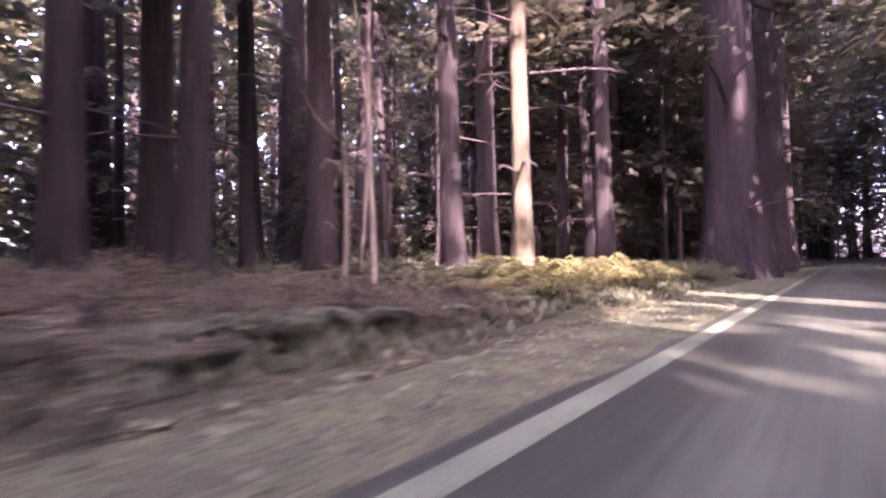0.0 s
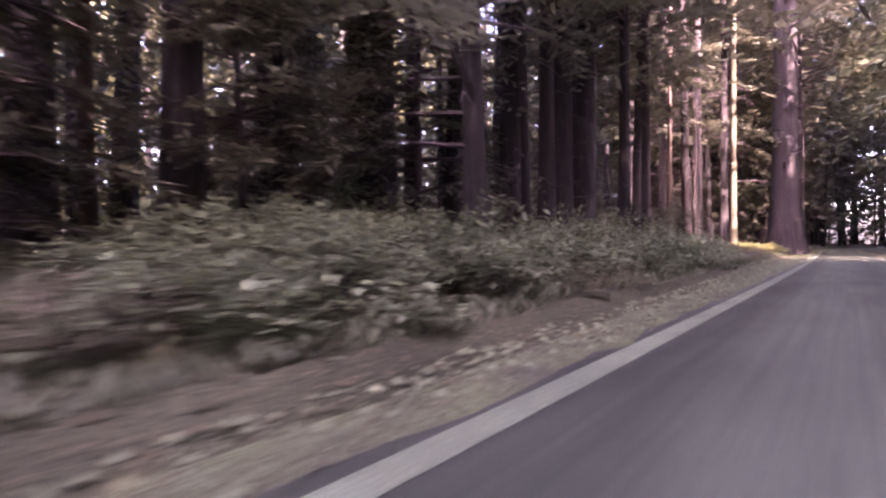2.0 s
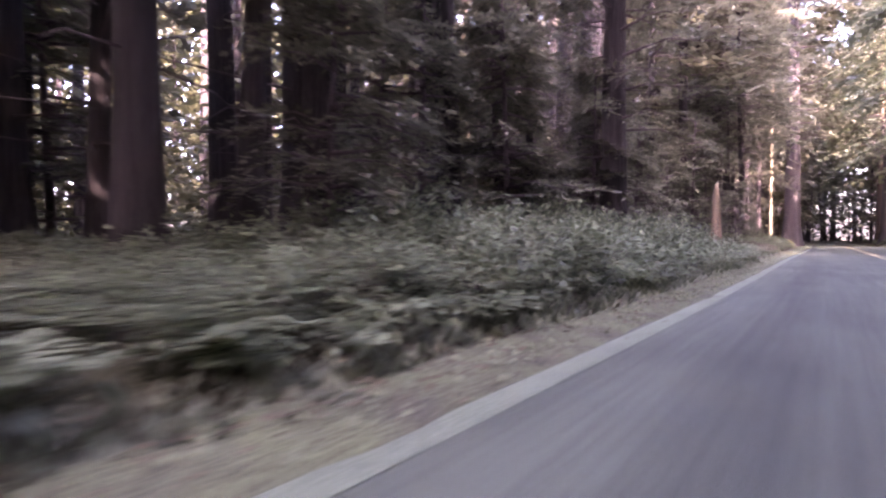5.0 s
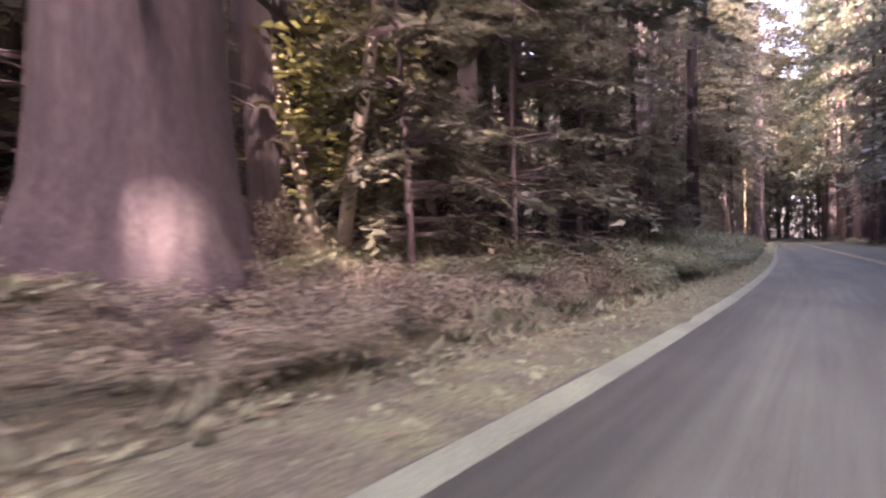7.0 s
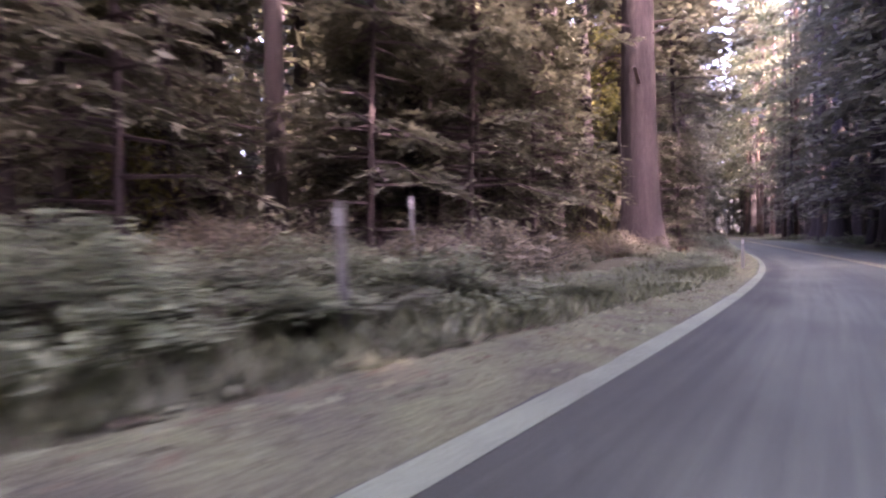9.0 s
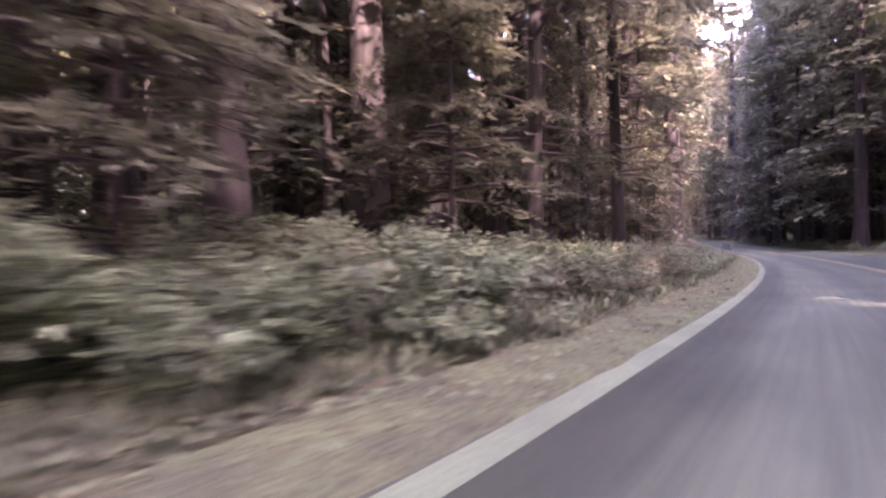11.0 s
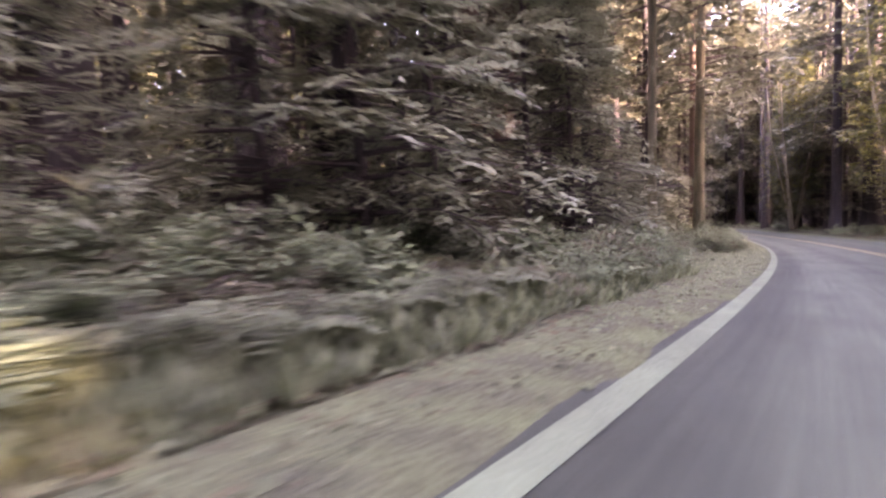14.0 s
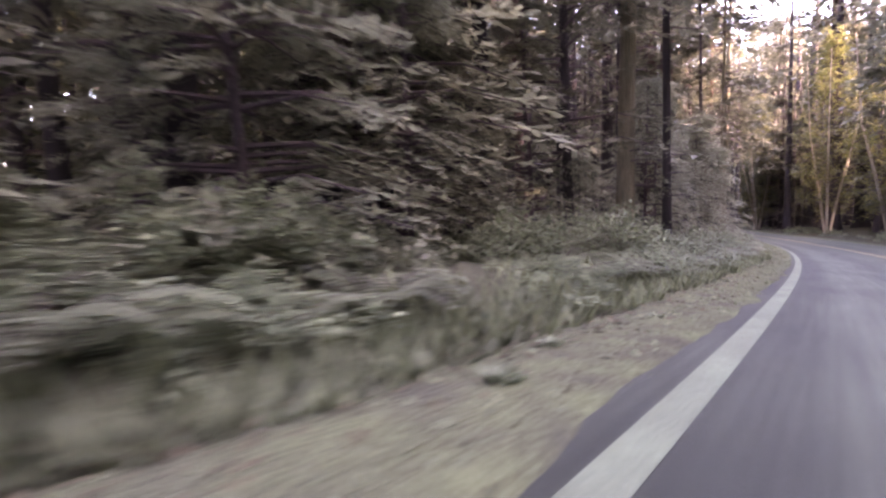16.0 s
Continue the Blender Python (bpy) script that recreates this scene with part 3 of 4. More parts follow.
taken = list(KEY) + OVERHANG
rng = np.random.default_rng(21)
for o0 in np.arange(5.8, 29, 4.4):
    for s0 in np.arange(-156, 240, 6.9):
        s, o = s0 + rng.uniform(-2.8, 2.8) + (3.3 if int(round(o0 * 10)) // 44 % 2 else 0), o0 + rng.uniform(-1.8, 1.8)
        if any((s - a) ** 2 + (o - b) ** 2 < 6.0 for a, b in taken):
            continue
        taken.append((s, o))
        low = rng.uniform() < 0.5
        pool = (FINE if low and o < 10 else CROWNS_LOW if low else CROWNS) if o < 14 and s > -30 else PLAIN_LOW if low else PLAIN
        cr = pool[int(rng.integers(2))]
        wide, tall = (1.7, 1.7) if s < -36 else (1.1, 1.0)
        if shades(at(s, o), 2.5 if low else 8, wide, tall):
            cr = None
        if rng.uniform() > (1 if s < -36 else 0.5 if o < 10 else 0.36 if s < 66 else 0.5 if s < 100 else 0.0 if s > 158 and o < 12 else 0.3 if s > 150 and o < 17 else 0.78):
            cr = None
        if o < 8 and rng.uniform() < 0.35:
            continue
        tree(s, o, float(rng.choice((0.12, 0.16, 0.2, 0.24) if o < 8 else (0.14, 0.18, 0.22, 0.28, 0.36, 0.5, 0.7))), None if rng.uniform() < 0.94 else TRUNK_RED, cr,
             lean=(rng.uniform(-2, 2), rng.uniform(-2, 2)), wide=wide, tall=tall)
# Bare trunks of the second and third rows, their crowns far overhead.
rng = np.random.default_rng(44)
placed = 0
while placed < 70:
    s, o = rng.uniform(-30, 160), rng.uniform(7.0, 19)
    if any((s - a) ** 2 + (o - b) ** 2 < 3.5 for a, b in taken):
        continue
    taken.append((s, o))
    placed += 1
    tree(s, o, float(rng.choice((0.16, 0.22, 0.3, 0.4, 0.55))), None, None, "straight dark conifer trunk in deep forest shade", lean=(rng.uniform(-1.5, 1.5), rng.uniform(-1.5, 1.5)))
rng = np.random.default_rng(51)
for o0 in np.arange(-10.5, -34, -4.6):
    for s0 in np.arange(-156, 250, 6.8):
        s, o = s0 + rng.uniform(-2.6, 2.6), o0 + rng.uniform(-1.3, 1.3)
        low = rng.uniform() < 0.5
        pool = (CROWNS_LOW if low else CROWNS) if o > -13 and s > -40 else PLAIN_LOW if low else PLAIN
        wide = 2.0 if s < -36 else 1.45 if o > -13 else 1.75 if s > 158 else 1.3
        tall = 1.9 if s < -36 else 1.3 if 12 < s < 85 and o < -13 else 1.6 if s > 158 else 1.15
        cr = pool[int(rng.integers(2))]
        if shades(at(s, o), 2.5 if low else 8, wide, tall):
            cr = None
        if o > -17 and s > 158 or -46 < s < -16 and o < -13 and int(s * 7) % 2:
            cr = None
        if o > -13 and any(abs(s - q) < 4 for q in (101, 126, 130, 139, 147, -60, -46, -32, -22, -12, -6, 0, 8, 16)):
            continue
        tree(s, o, float(rng.choice((0.25, 0.35, 0.5, 0.7, 0.9))), None, cr, "tall conifer across the road with drooping green boughs", wide=wide, tall=tall, group="trees across the road")


# Sunlit trees across the road.
def leafy_tree(s, o, stems, high, reach, label, boughs=230):
    """Several leaning pale stems from one foot, with a tall ragged crown of small yellowing leaves."""
    r = np.random.default_rng(int(s))
    t = tagged(new("broadleaf_tree"), label, "tree", "sunlit broadleaf trees")
    t.matrix_world = Matrix.Translation(at(s, o, float(floor_z(s, o))))
    st, di, le = [], [], []
    for i in range(stems):
        a = 6.283 * i / stems + r.uniform(-0.4, 0.4)
        d = np.array((math.cos(a), math.sin(a), 0.0))
        pts = [d * 0.25 + (0, 0, -0.2), d * (0.5 + 0.03 * high) + (0, 0, high * 0.2), d * (0.7 + 0.09 * high) + (0, 0, high * 0.5), d * (0.6 + 0.13 * high) + (0, 0, high * 0.9)]
        child("trunk", mesh_from("stem", *tube(pts, [0.17, 0.14, 0.10, 0.03], 8), DEADWOOD, True), t)
    limbs = []
    for _ in range(boughs):
        z, a = high * r.uniform(0.13, 1.0), r.uniform(0, 6.283)
        f = z / high
        R = reach * (0.45 + 1.1 * f if f < 0.5 else 1.9 * (1.04 - f)) * r.uniform(0.35, 1.1)
        p = np.array((R * math.cos(a), R * math.sin(a), z))
        limbs.append(tube([p * (0.3, 0.3, 0.93), p], [0.03, 0.008], 4))
        for _ in range(8):
            st.append(p + r.normal(0, 0.5, 3))
            b = r.uniform(0, 6.283)
            di.append((math.cos(b), math.sin(b), r.uniform(-0.7, 0.3)))
            le.append(r.uniform(0.5, 1.0))
    child("branchwork", mesh_from("limbs", *join(limbs), TWIG), t)
    child("crown", soup("crown", spray_cloud(r, np.array(st), unit(np.array(di)), np.array(le), 0.22, 6, 0.35, 0.8), GOLD, 4), t)


leafy_tree(105.5, -9.2, 5, 23, 4.0, "tall yellowing broadleaf tree in full sun across the road")
leafy_tree(78.2, 7.4, 2, 12.5, 0.9, "slender yellowing broadleaf tree caught by sun between trunks", 60)
leafy_tree(147, -11, 3, 22, 3.8, "tall yellowing broadleaf tree in full sun across the road")
leafy_tree(130, -10.4, 3, 25, 4.2, "tall yellowing broadleaf tree in full sun across the road")
for s, o in ((16, -10), (-12, -10.4), (-22, -9.7), (-32, -10.3), (-46, -9.6), (-60, -10)):
    tree(s, o, 0.4, TRUNK_RED, PALE_GREEN[0], "sunlit pale green conifer across the road", tall=2.2, wide=2.0, group="trees across the road")


# Low conifers across the road, added to keep stray sun off road and verge.
tree(103.8, -13.4, 0.3, None, LA, "dark low-boughed conifer added across the road to block sun", tall=0.68, group="trees across the road")
tree(107, -16.5, 0.4, None, CROWNS_LOW[0], "dark low-boughed conifer added across the road to block sun", tall=0.6, group="trees across the road")
tree(191.4, -13.2, 0.3, None, LA, "dark low-boughed conifer added across the road to block sun", tall=0.75, group="trees across the road")
for s, o in ((21.5, -14.0), (13.5, -14.2), (103.2, -12.0), (102.0, -10.9), (106.0, -15.2), (108.8, -13.2), (107.4, -12.0)):
    tree(s, o, 0.3, None, LB, "dark low-boughed conifer added across the road to block sun", tall=0.7, wide=1.15, group="trees across the road")
for s, o in ((198, 12.5), (193, 14.5), (203.5, 11.5)):
    tree(s, o, 0.3, None, CROWNS_LOW[0], wide=1.2)
# Two more added sun blockers, for the bank on the woods side.
tree(17.5, -9.2, 0.3, None, LB, "dark low-boughed conifer added across the road to block sun", group="trees across the road")
tree(8.3, -9.6, 0.3, None, LA, "dark low-boughed conifer added across the road to block sun", wide=1.1, group="trees across the road")


# Woods farther back, on both sides, in one piece.
def far_woods():
    r = np.random.default_rng(5)
    tubes, st, di, le = [], [], [], []
    for side in (1, -1):
        for o0 in np.arange(31, 66, 7.5):
            for s0 in np.arange(-158, 278, 8.5):
                s, o = s0 + r.uniform(-4, 4), side * (o0 + r.uniform(-3, 3))
                p = np.array(at(s, o, -0.2))
                rad = r.choice((0.25, 0.35, 0.5))
                tubes.append(tube([p, p + (0, 0, 12), p + (r.uniform(-.5, .5), 0, 30)], [rad, rad * 0.8, rad * 0.3], 7))
                n = 130
                zz = 34 * r.uniform(0, 1, n) ** 1.6 + 0.3
                a = r.uniform(0, 6.283, n)
                rr = r.uniform(0.3, 4.4, n)
                st.append(p + np.stack([rr * np.cos(a), rr * np.sin(a), zz], 1))
                di.append(np.stack([np.cos(a), np.sin(a), r.uniform(-0.6, 0.1, n)], 1))
                le.append(r.uniform(1.5, 3.0, n))
    root = tagged(new("far_woods"), "shaded conifer woods far back from the road", "woods", kind="stuff")
    child("distant_trunk", mesh_from("far_trunks", *join(tubes), BARK), root)
    child("foliage", soup("far_foliage", spray_cloud(r, np.concatenate(st), unit(np.concatenate(di)), np.concatenate(le), 0.7, 6), FAR_LEAF, 4), root)
    # the woods close in where the road bends away at either end
    st, di, le = [], [], []
    for a0, b0 in ((-159, -138), (258, 279)):
        n = 6500
        s, o = r.uniform(a0, b0, n), r.uniform(-66, 66, n)
        x, y = at_many(s, o)
        a = r.uniform(0, 6.283, n)
        st.append(np.stack([x, y, road_z(s) + 66 * r.uniform(0, 1, n) ** 1.5], 1))
        di.append(np.stack([np.cos(a), np.sin(a), r.uniform(-0.8, 0.3, n)], 1))
        le.append(r.uniform(2.0, 4.0, n))
    child("foliage", soup("end_foliage", spray_cloud(r, np.concatenate(st), unit(np.concatenate(di)), np.concatenate(le), 1.1, 6), FAR_LEAF, 4), root)
    # undergrowth between the far trunks
    st, di, le = [], [], []
    for side in (1, -1):
        n = 15000
        s, o = r.uniform(-155, 275, n), side * r.uniform(20, 60, n)
        x, y = at_many(s, o)
        a = r.uniform(0, 6.283, n)
        st.append(np.stack([x, y, road_z(s) + 0.2 + 7 * r.uniform(0, 1, n) ** 1.5], 1))
        di.append(np.stack([np.cos(a), np.sin(a), r.uniform(-0.5, 0.4, n)], 1))
        le.append(r.uniform(0.8, 2.2, n))
    child("foliage", soup("under_foliage", spray_cloud(r, np.concatenate(st), unit(np.concatenate(di)), np.concatenate(le), 0.5, 6), FAR_LEAF, 4), root)
    # a denser belt at the back
    st, di, le = [], [], []
    for side in (1, -1):
        n = 40000
        s, o = r.uniform(-159, 279, n), side * r.uniform(60, 82, n)
        x, y = at_many(s, o)
        a = r.uniform(0, 6.283, n)
        st.append(np.stack([x, y, road_z(s) + 52 * r.uniform(0, 1, n) ** 1.15], 1))
        di.append(np.stack([np.cos(a), np.sin(a), r.uniform(-0.8, 0.3, n)], 1))
        le.append(r.uniform(2.5, 4.5, n))
    child("foliage", soup("back_foliage", spray_cloud(r, np.concatenate(st), unit(np.concatenate(di)), np.concatenate(le), 1.5, 6), FAR_LEAF, 4), root)


far_woods()

# Young conifers under the tall ones.
rng = np.random.default_rng(23)
YOUNG = [crown_mesh(rng, 0.5, 7.5, 2.2, 0.4, 60, "crown", NEEDLE_YOUNG, sprays=7, per=8, leaf=0.085, size=0.75) for _ in range(3)]
# Darker needles for young conifers before s=140: forest shade put into the colour.
YOUNG_SHADED = [crown_mesh(np.random.default_rng(80 + k), 0.5, 7.6, 2.3, 0.4, 75, "crown", NEEDLE, sprays=7, per=8, leaf=0.09, size=0.75) for k in range(2)]
YOUNG_NEAR = [crown_mesh(np.random.default_rng(60 + k), 0.4, 7.6, 2.3, 0.4, 80, "crown", NEEDLE_YOUNG, sprays=7, per=10, leaf=0.065, size=0.75) for k in range(2)]
YOUNG_TRUNK = mesh_from("young_trunk", *tube([(0, 0, -0.2), (0.05, 0, 3), (0, 0.05, 7.8)], [0.08, 0.055, 0.012], 8), TWIG, True)


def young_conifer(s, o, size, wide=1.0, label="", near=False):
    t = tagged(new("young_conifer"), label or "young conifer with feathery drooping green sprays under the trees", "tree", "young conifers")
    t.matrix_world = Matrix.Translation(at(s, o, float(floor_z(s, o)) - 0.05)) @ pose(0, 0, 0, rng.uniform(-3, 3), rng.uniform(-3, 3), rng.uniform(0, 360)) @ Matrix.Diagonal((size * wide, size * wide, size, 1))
    v = YOUNG_SHADED[int(s * 10) % 2] if s < 140 else YOUNG_NEAR[int(s * 10) % 2] if near else YOUNG[int(rng.integers(3))]
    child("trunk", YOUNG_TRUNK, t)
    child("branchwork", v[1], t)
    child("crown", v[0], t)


# Last four in the first row: added dark cover standing for deep shade.
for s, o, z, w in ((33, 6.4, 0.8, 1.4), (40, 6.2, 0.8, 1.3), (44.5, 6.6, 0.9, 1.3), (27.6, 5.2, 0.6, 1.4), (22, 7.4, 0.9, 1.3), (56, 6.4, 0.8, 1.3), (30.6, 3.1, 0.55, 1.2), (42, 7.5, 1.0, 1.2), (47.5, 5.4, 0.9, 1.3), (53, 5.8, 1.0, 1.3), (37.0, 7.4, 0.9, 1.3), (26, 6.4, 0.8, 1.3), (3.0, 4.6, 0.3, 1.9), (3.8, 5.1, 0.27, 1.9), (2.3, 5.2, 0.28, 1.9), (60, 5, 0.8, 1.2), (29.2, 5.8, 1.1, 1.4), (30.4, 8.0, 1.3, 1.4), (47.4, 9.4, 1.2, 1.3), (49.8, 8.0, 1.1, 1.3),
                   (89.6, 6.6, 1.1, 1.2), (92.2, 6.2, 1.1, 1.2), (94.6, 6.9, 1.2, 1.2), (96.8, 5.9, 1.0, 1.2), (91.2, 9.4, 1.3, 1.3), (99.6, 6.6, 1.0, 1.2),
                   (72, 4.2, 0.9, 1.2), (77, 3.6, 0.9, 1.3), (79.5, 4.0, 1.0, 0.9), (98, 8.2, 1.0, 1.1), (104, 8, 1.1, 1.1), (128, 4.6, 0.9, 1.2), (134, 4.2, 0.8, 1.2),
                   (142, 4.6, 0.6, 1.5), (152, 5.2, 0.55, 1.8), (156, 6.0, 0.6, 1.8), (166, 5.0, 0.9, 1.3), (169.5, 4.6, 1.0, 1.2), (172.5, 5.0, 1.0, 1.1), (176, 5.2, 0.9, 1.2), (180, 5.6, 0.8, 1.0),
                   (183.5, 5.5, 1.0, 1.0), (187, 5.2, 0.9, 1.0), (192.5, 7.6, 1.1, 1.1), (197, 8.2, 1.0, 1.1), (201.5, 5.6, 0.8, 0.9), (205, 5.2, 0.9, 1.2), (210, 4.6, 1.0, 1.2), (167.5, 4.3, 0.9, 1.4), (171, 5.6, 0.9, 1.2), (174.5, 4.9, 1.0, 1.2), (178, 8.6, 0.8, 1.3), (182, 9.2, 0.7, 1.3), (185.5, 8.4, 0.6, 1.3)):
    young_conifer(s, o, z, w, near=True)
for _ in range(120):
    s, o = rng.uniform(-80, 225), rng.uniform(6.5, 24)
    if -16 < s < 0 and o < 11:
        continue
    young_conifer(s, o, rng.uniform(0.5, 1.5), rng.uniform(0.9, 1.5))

# ---- dead wood ----
def snag(s, o, r, high):
    """A broken, bleached stem with a split hooked top."""
    t = tagged(new("dead_snag"), "broken reddish-brown tree snag with a hooked splintered top", "dead tree")
    t.matrix_world = Matrix.Translation(at(s, o, float(floor_z(s, o)) - 0.1))
    child("trunk", mesh_from("snag", *tube([(0, 0, -0.2), (0, 0, 0.3), (0.03, 0, high * 0.5), (0, 0, high * 0.8), (0.02, 0.02, high * 0.9)], [r * 1.8, r * 1.45, r, r * 0.75, r * 0.55], 12), SNAG_WOOD, True), t)
    h = way(s)
    d = Vector((math.cos(radians(h)), math.sin(radians(h)), 0)) * -1
    child("splinter", mesh_from("splinter", *tube([(0, 0, high * 0.72), Vector((0, 0, high * 0.9)) + d * 0.04, Vector((0, 0, high * 0.965)) + d * 0.16, Vector((0, 0, high)) + d * 0.5], [r * 0.7, r * 0.55, r * 0.4, 0.06], 8), SNAG_WOOD, True), t, "bent splintered tip")


snag(34.8, 3.5, 0.22, 3.7)
# Added snag: its paler wood stands for a sunlit patch on a trunk.
snag(43.2, 12.9, 0.36, 5.3)


def bare_pole(s, o, r, high, seed, label):
    """A thin dead tree, bark gone, with short crooked branches."""
    q = np.random.default_rng(seed)
    t = tagged(new("dead_tree"), label, "dead tree", "thin dead trees")
    t.matrix_world = Matrix.Translation(at(s, o, float(floor_z(s, o)) - 0.1))
    zs = np.linspace(0, high, 8)
    pts = [(0.12 * math.sin(z * 0.9 + seed), 0.1 * math.sin(z * 0.6), z) for z in zs]
    child("trunk", mesh_from("pole", *tube(pts, list(r * (1 - 0.7 * zs / high)), 8), DEADWOOD, True), t)
    for k in range(5):
        z, a, L = q.uniform(0.25, 0.95) * high, q.uniform(0, 6.283), q.uniform(0.3, 1.1)
        d = np.array((math.cos(a), math.sin(a), 0))
        child("branch", mesh_from("branch", *tube([np.array((0, 0, z)), d * L * 0.6 + (0, 0, z + 0.25 * L), d * L + (0, 0, z + q.uniform(-0.2, 0.5))], [r * 0.4, r * 0.25, 0.006], 5), DEADWOOD), t)


bare_pole(-6.3, 5.75, 0.06, 10, 2, "thin bleached dead tree with crooked branches")
bare_pole(-7.6, 7.4, 0.045, 9, 5, "thin bleached dead tree with crooked branches")
bare_pole(-4.6, 4.6, 0.045, 2.6, 7, "short bleached dead sapling with forked tip")
bare_pole(52, 7.5, 0.07, 7, 9, "thin bleached dead tree with crooked branches")
bare_pole(92, 10.5, 0.06, 8, 4, "thin bleached dead tree with crooked branches")

# ---- roadside markers ----
def marker_post(s, o, high, label):
    t = tagged(new("marker_post"), label, "marker post", "roadside marker posts")
    t.matrix_world = Matrix.Translation(at(s, o, float(floor_z(s, o)) - 0.02)) @ pose(0, 0, 0, 0, 2.5, way(s))
    bm = bmesh.new()
    bmesh.ops.create_cube(bm, size=1.0)
    bmesh.ops.scale(bm, vec=(0.035, 0.075, high), verts=bm.verts)
    bmesh.ops.translate(bm, vec=(0, 0, high / 2 - 0.1), verts=bm.verts)
    bmesh.ops.bevel(bm, geom=bm.edges[:], offset=0.008, segments=2, affect="EDGES")
    me = bpy.data.meshes.new("stake")
    bm.to_mesh(me)
    me.materials.append(POST_PAINT)
    stake = child("stake", me, t)
    for sx in (-1, 1):
        bm = bmesh.new()
        bmesh.ops.create_cube(bm, size=1.0)
        bmesh.ops.scale(bm, vec=(0.006, 0.066, 0.12), verts=bm.verts)
        bmesh.ops.translate(bm, vec=(sx * 0.022, 0, high - 0.21), verts=bm.verts)
        me = bpy.data.meshes.new("reflector")
        bm.to_mesh(me)
        me.materials.append(POST_CAP)
        child("reflector", me, stake, "bright white reflector plate")


marker_post(89.3, 0.5, 1.1, "weathered white roadside post with a bright reflector")
marker_post(104.8, 1.6, 1.12, "weathered white roadside post standing in shrubs")
marker_post(102.0, 3.4, 1.12, "grey weathered roadside post half hidden by shrubs")


def low_sign(s, o):
    """A low panel of dark boards on two legs, with two ochre bands across it."""
    t = tagged(new("sign_board"), "low dark brown board sign with two ochre bands among brush", "sign")
    t.matrix_world = Matrix.Translation(at(s, o, float(floor_z(s, o)) - 0.28)) @ pose(0, 0, 0, 0, 0, way(s) - 14)
    boards = []
    for name, size, place, mat in (("board", (0.8, 0.045, 0.12), (0, 0, 0.68), SIGN_DARK), ("board", (0.8, 0.045, 0.12), (0, 0, 0.55), SIGN_DARK), ("board", (0.8, 0.045, 0.12), (0, 0, 0.42), SIGN_DARK),
                                   ("band", (0.78, 0.012, 0.075), (0, -0.03, 0.615), SIGN_WOOD), ("band", (0.78, 0.012, 0.075), (0, -0.03, 0.485), SIGN_WOOD),
                                   ("band", (0.78, 0.012, 0.075), (0, 0.03, 0.615), SIGN_WOOD), ("band", (0.78, 0.012, 0.075), (0, 0.03, 0.485), SIGN_WOOD),
                                   ("leg", (0.08, 0.07, 0.85), (-0.3, 0.062, 0.32), SIGN_DARK), ("leg", (0.08, 0.07, 0.85), (0.3, 0.062, 0.32), SIGN_DARK)):
        bm = bmesh.new()
        bmesh.ops.create_cube(bm, size=1.0)
        bmesh.ops.scale(bm, vec=size, verts=bm.verts)
        bmesh.ops.bevel(bm, geom=bm.edges[:], offset=0.005, segments=1, affect="EDGES")
        bmesh.ops.translate(bm, vec=place, verts=bm.verts)
        me = bpy.data.meshes.new(name)
        bm.to_mesh(me)
        me.materials.append(mat)
        if name == "band":
            child(name, me, boards[-1 if place[2] < 0.5 else 0], "ochre painted band")
        else:
            boards.append(child(name, me, t))


low_sign(87.9, 2.4)

# ---- shrubs and ferns along the road ----
rng = np.random.default_rng(24)
SHRUBS = [(broadleaf_mesh(rng, 2500, 1.25, 1.0, 0.14, LEAF, clumps=46), stems_mesh(rng, 12, 1.2, 1.0)) for _ in range(4)]
SHRUBS_DEEP = [(broadleaf_mesh(rng, 1500, 1.25, 1.0, 0.14, LEAF, clumps=40), stems_mesh(rng, 6, 1.2, 1.0)) for _ in range(2)]
BRUSH = [(broadleaf_mesh(rng, 2000, 1.1, 0.75, 0.08, DRY_LEAF), stems_mesh(rng, 16, 1.1, 0.8)) for _ in range(2)]
THICKET = [(broadleaf_mesh(rng, 1300, 1.0, 1.2, 0.13, GOLD, clumps=22), stems_mesh(rng, 12, 0.9, 1.2))]
FERNS = [fern_meshes(rng, 13, 0.8, FERN) for _ in range(2)]
# Same fern shape in the colour that stands for sunlight.
FERNS_SUNLIT = [fern_meshes(rng, 15, 0.8, FERN_SUNLIT) for _ in range(2)]


def shrub(s, o, size, kind="shrub", tall=1.0, label="", deep=False):
    pool, parts, lab = {"shrub": (SHRUBS, ("foliage", "stemwork"), "dense dull green broadleaf shrub at the forest edge"),
                        "brush": (BRUSH, ("foliage", "stemwork"), "dry brownish brush at the forest edge"),
                        "thicket": (THICKET, ("foliage", "stemwork"), "yellow-green leafy thicket caught by sun among the trunks"),
                        "bracken": (FERNS_SUNLIT, ("foliage", "rachis"), "fern in a patch of sun, its pale yellow-green standing for sunlight"),
                        "fern": (FERNS, ("foliage", "rachis"), "green sword fern on the forest floor")}[kind]
    if deep and kind == "shrub":
        pool = SHRUBS_DEEP
    v = pool[int(rng.integers(len(pool)))]
    t = tagged(new("bush" if deep and kind == "shrub" else kind), label or lab, "bush" if deep and kind == "shrub" else kind, "roadside " + kind + "s")
    t.matrix_world = Matrix.Translation(at(s, o, float(floor_z(s, o)) - 0.04)) @ pose(0, 0, 0, 0, 0, rng.uniform(0, 360)) @ Matrix.Diagonal((size, size, size * tall, 1))
    child(parts[0], v[0], t)
    child(parts[1], v[1], t)
    return t


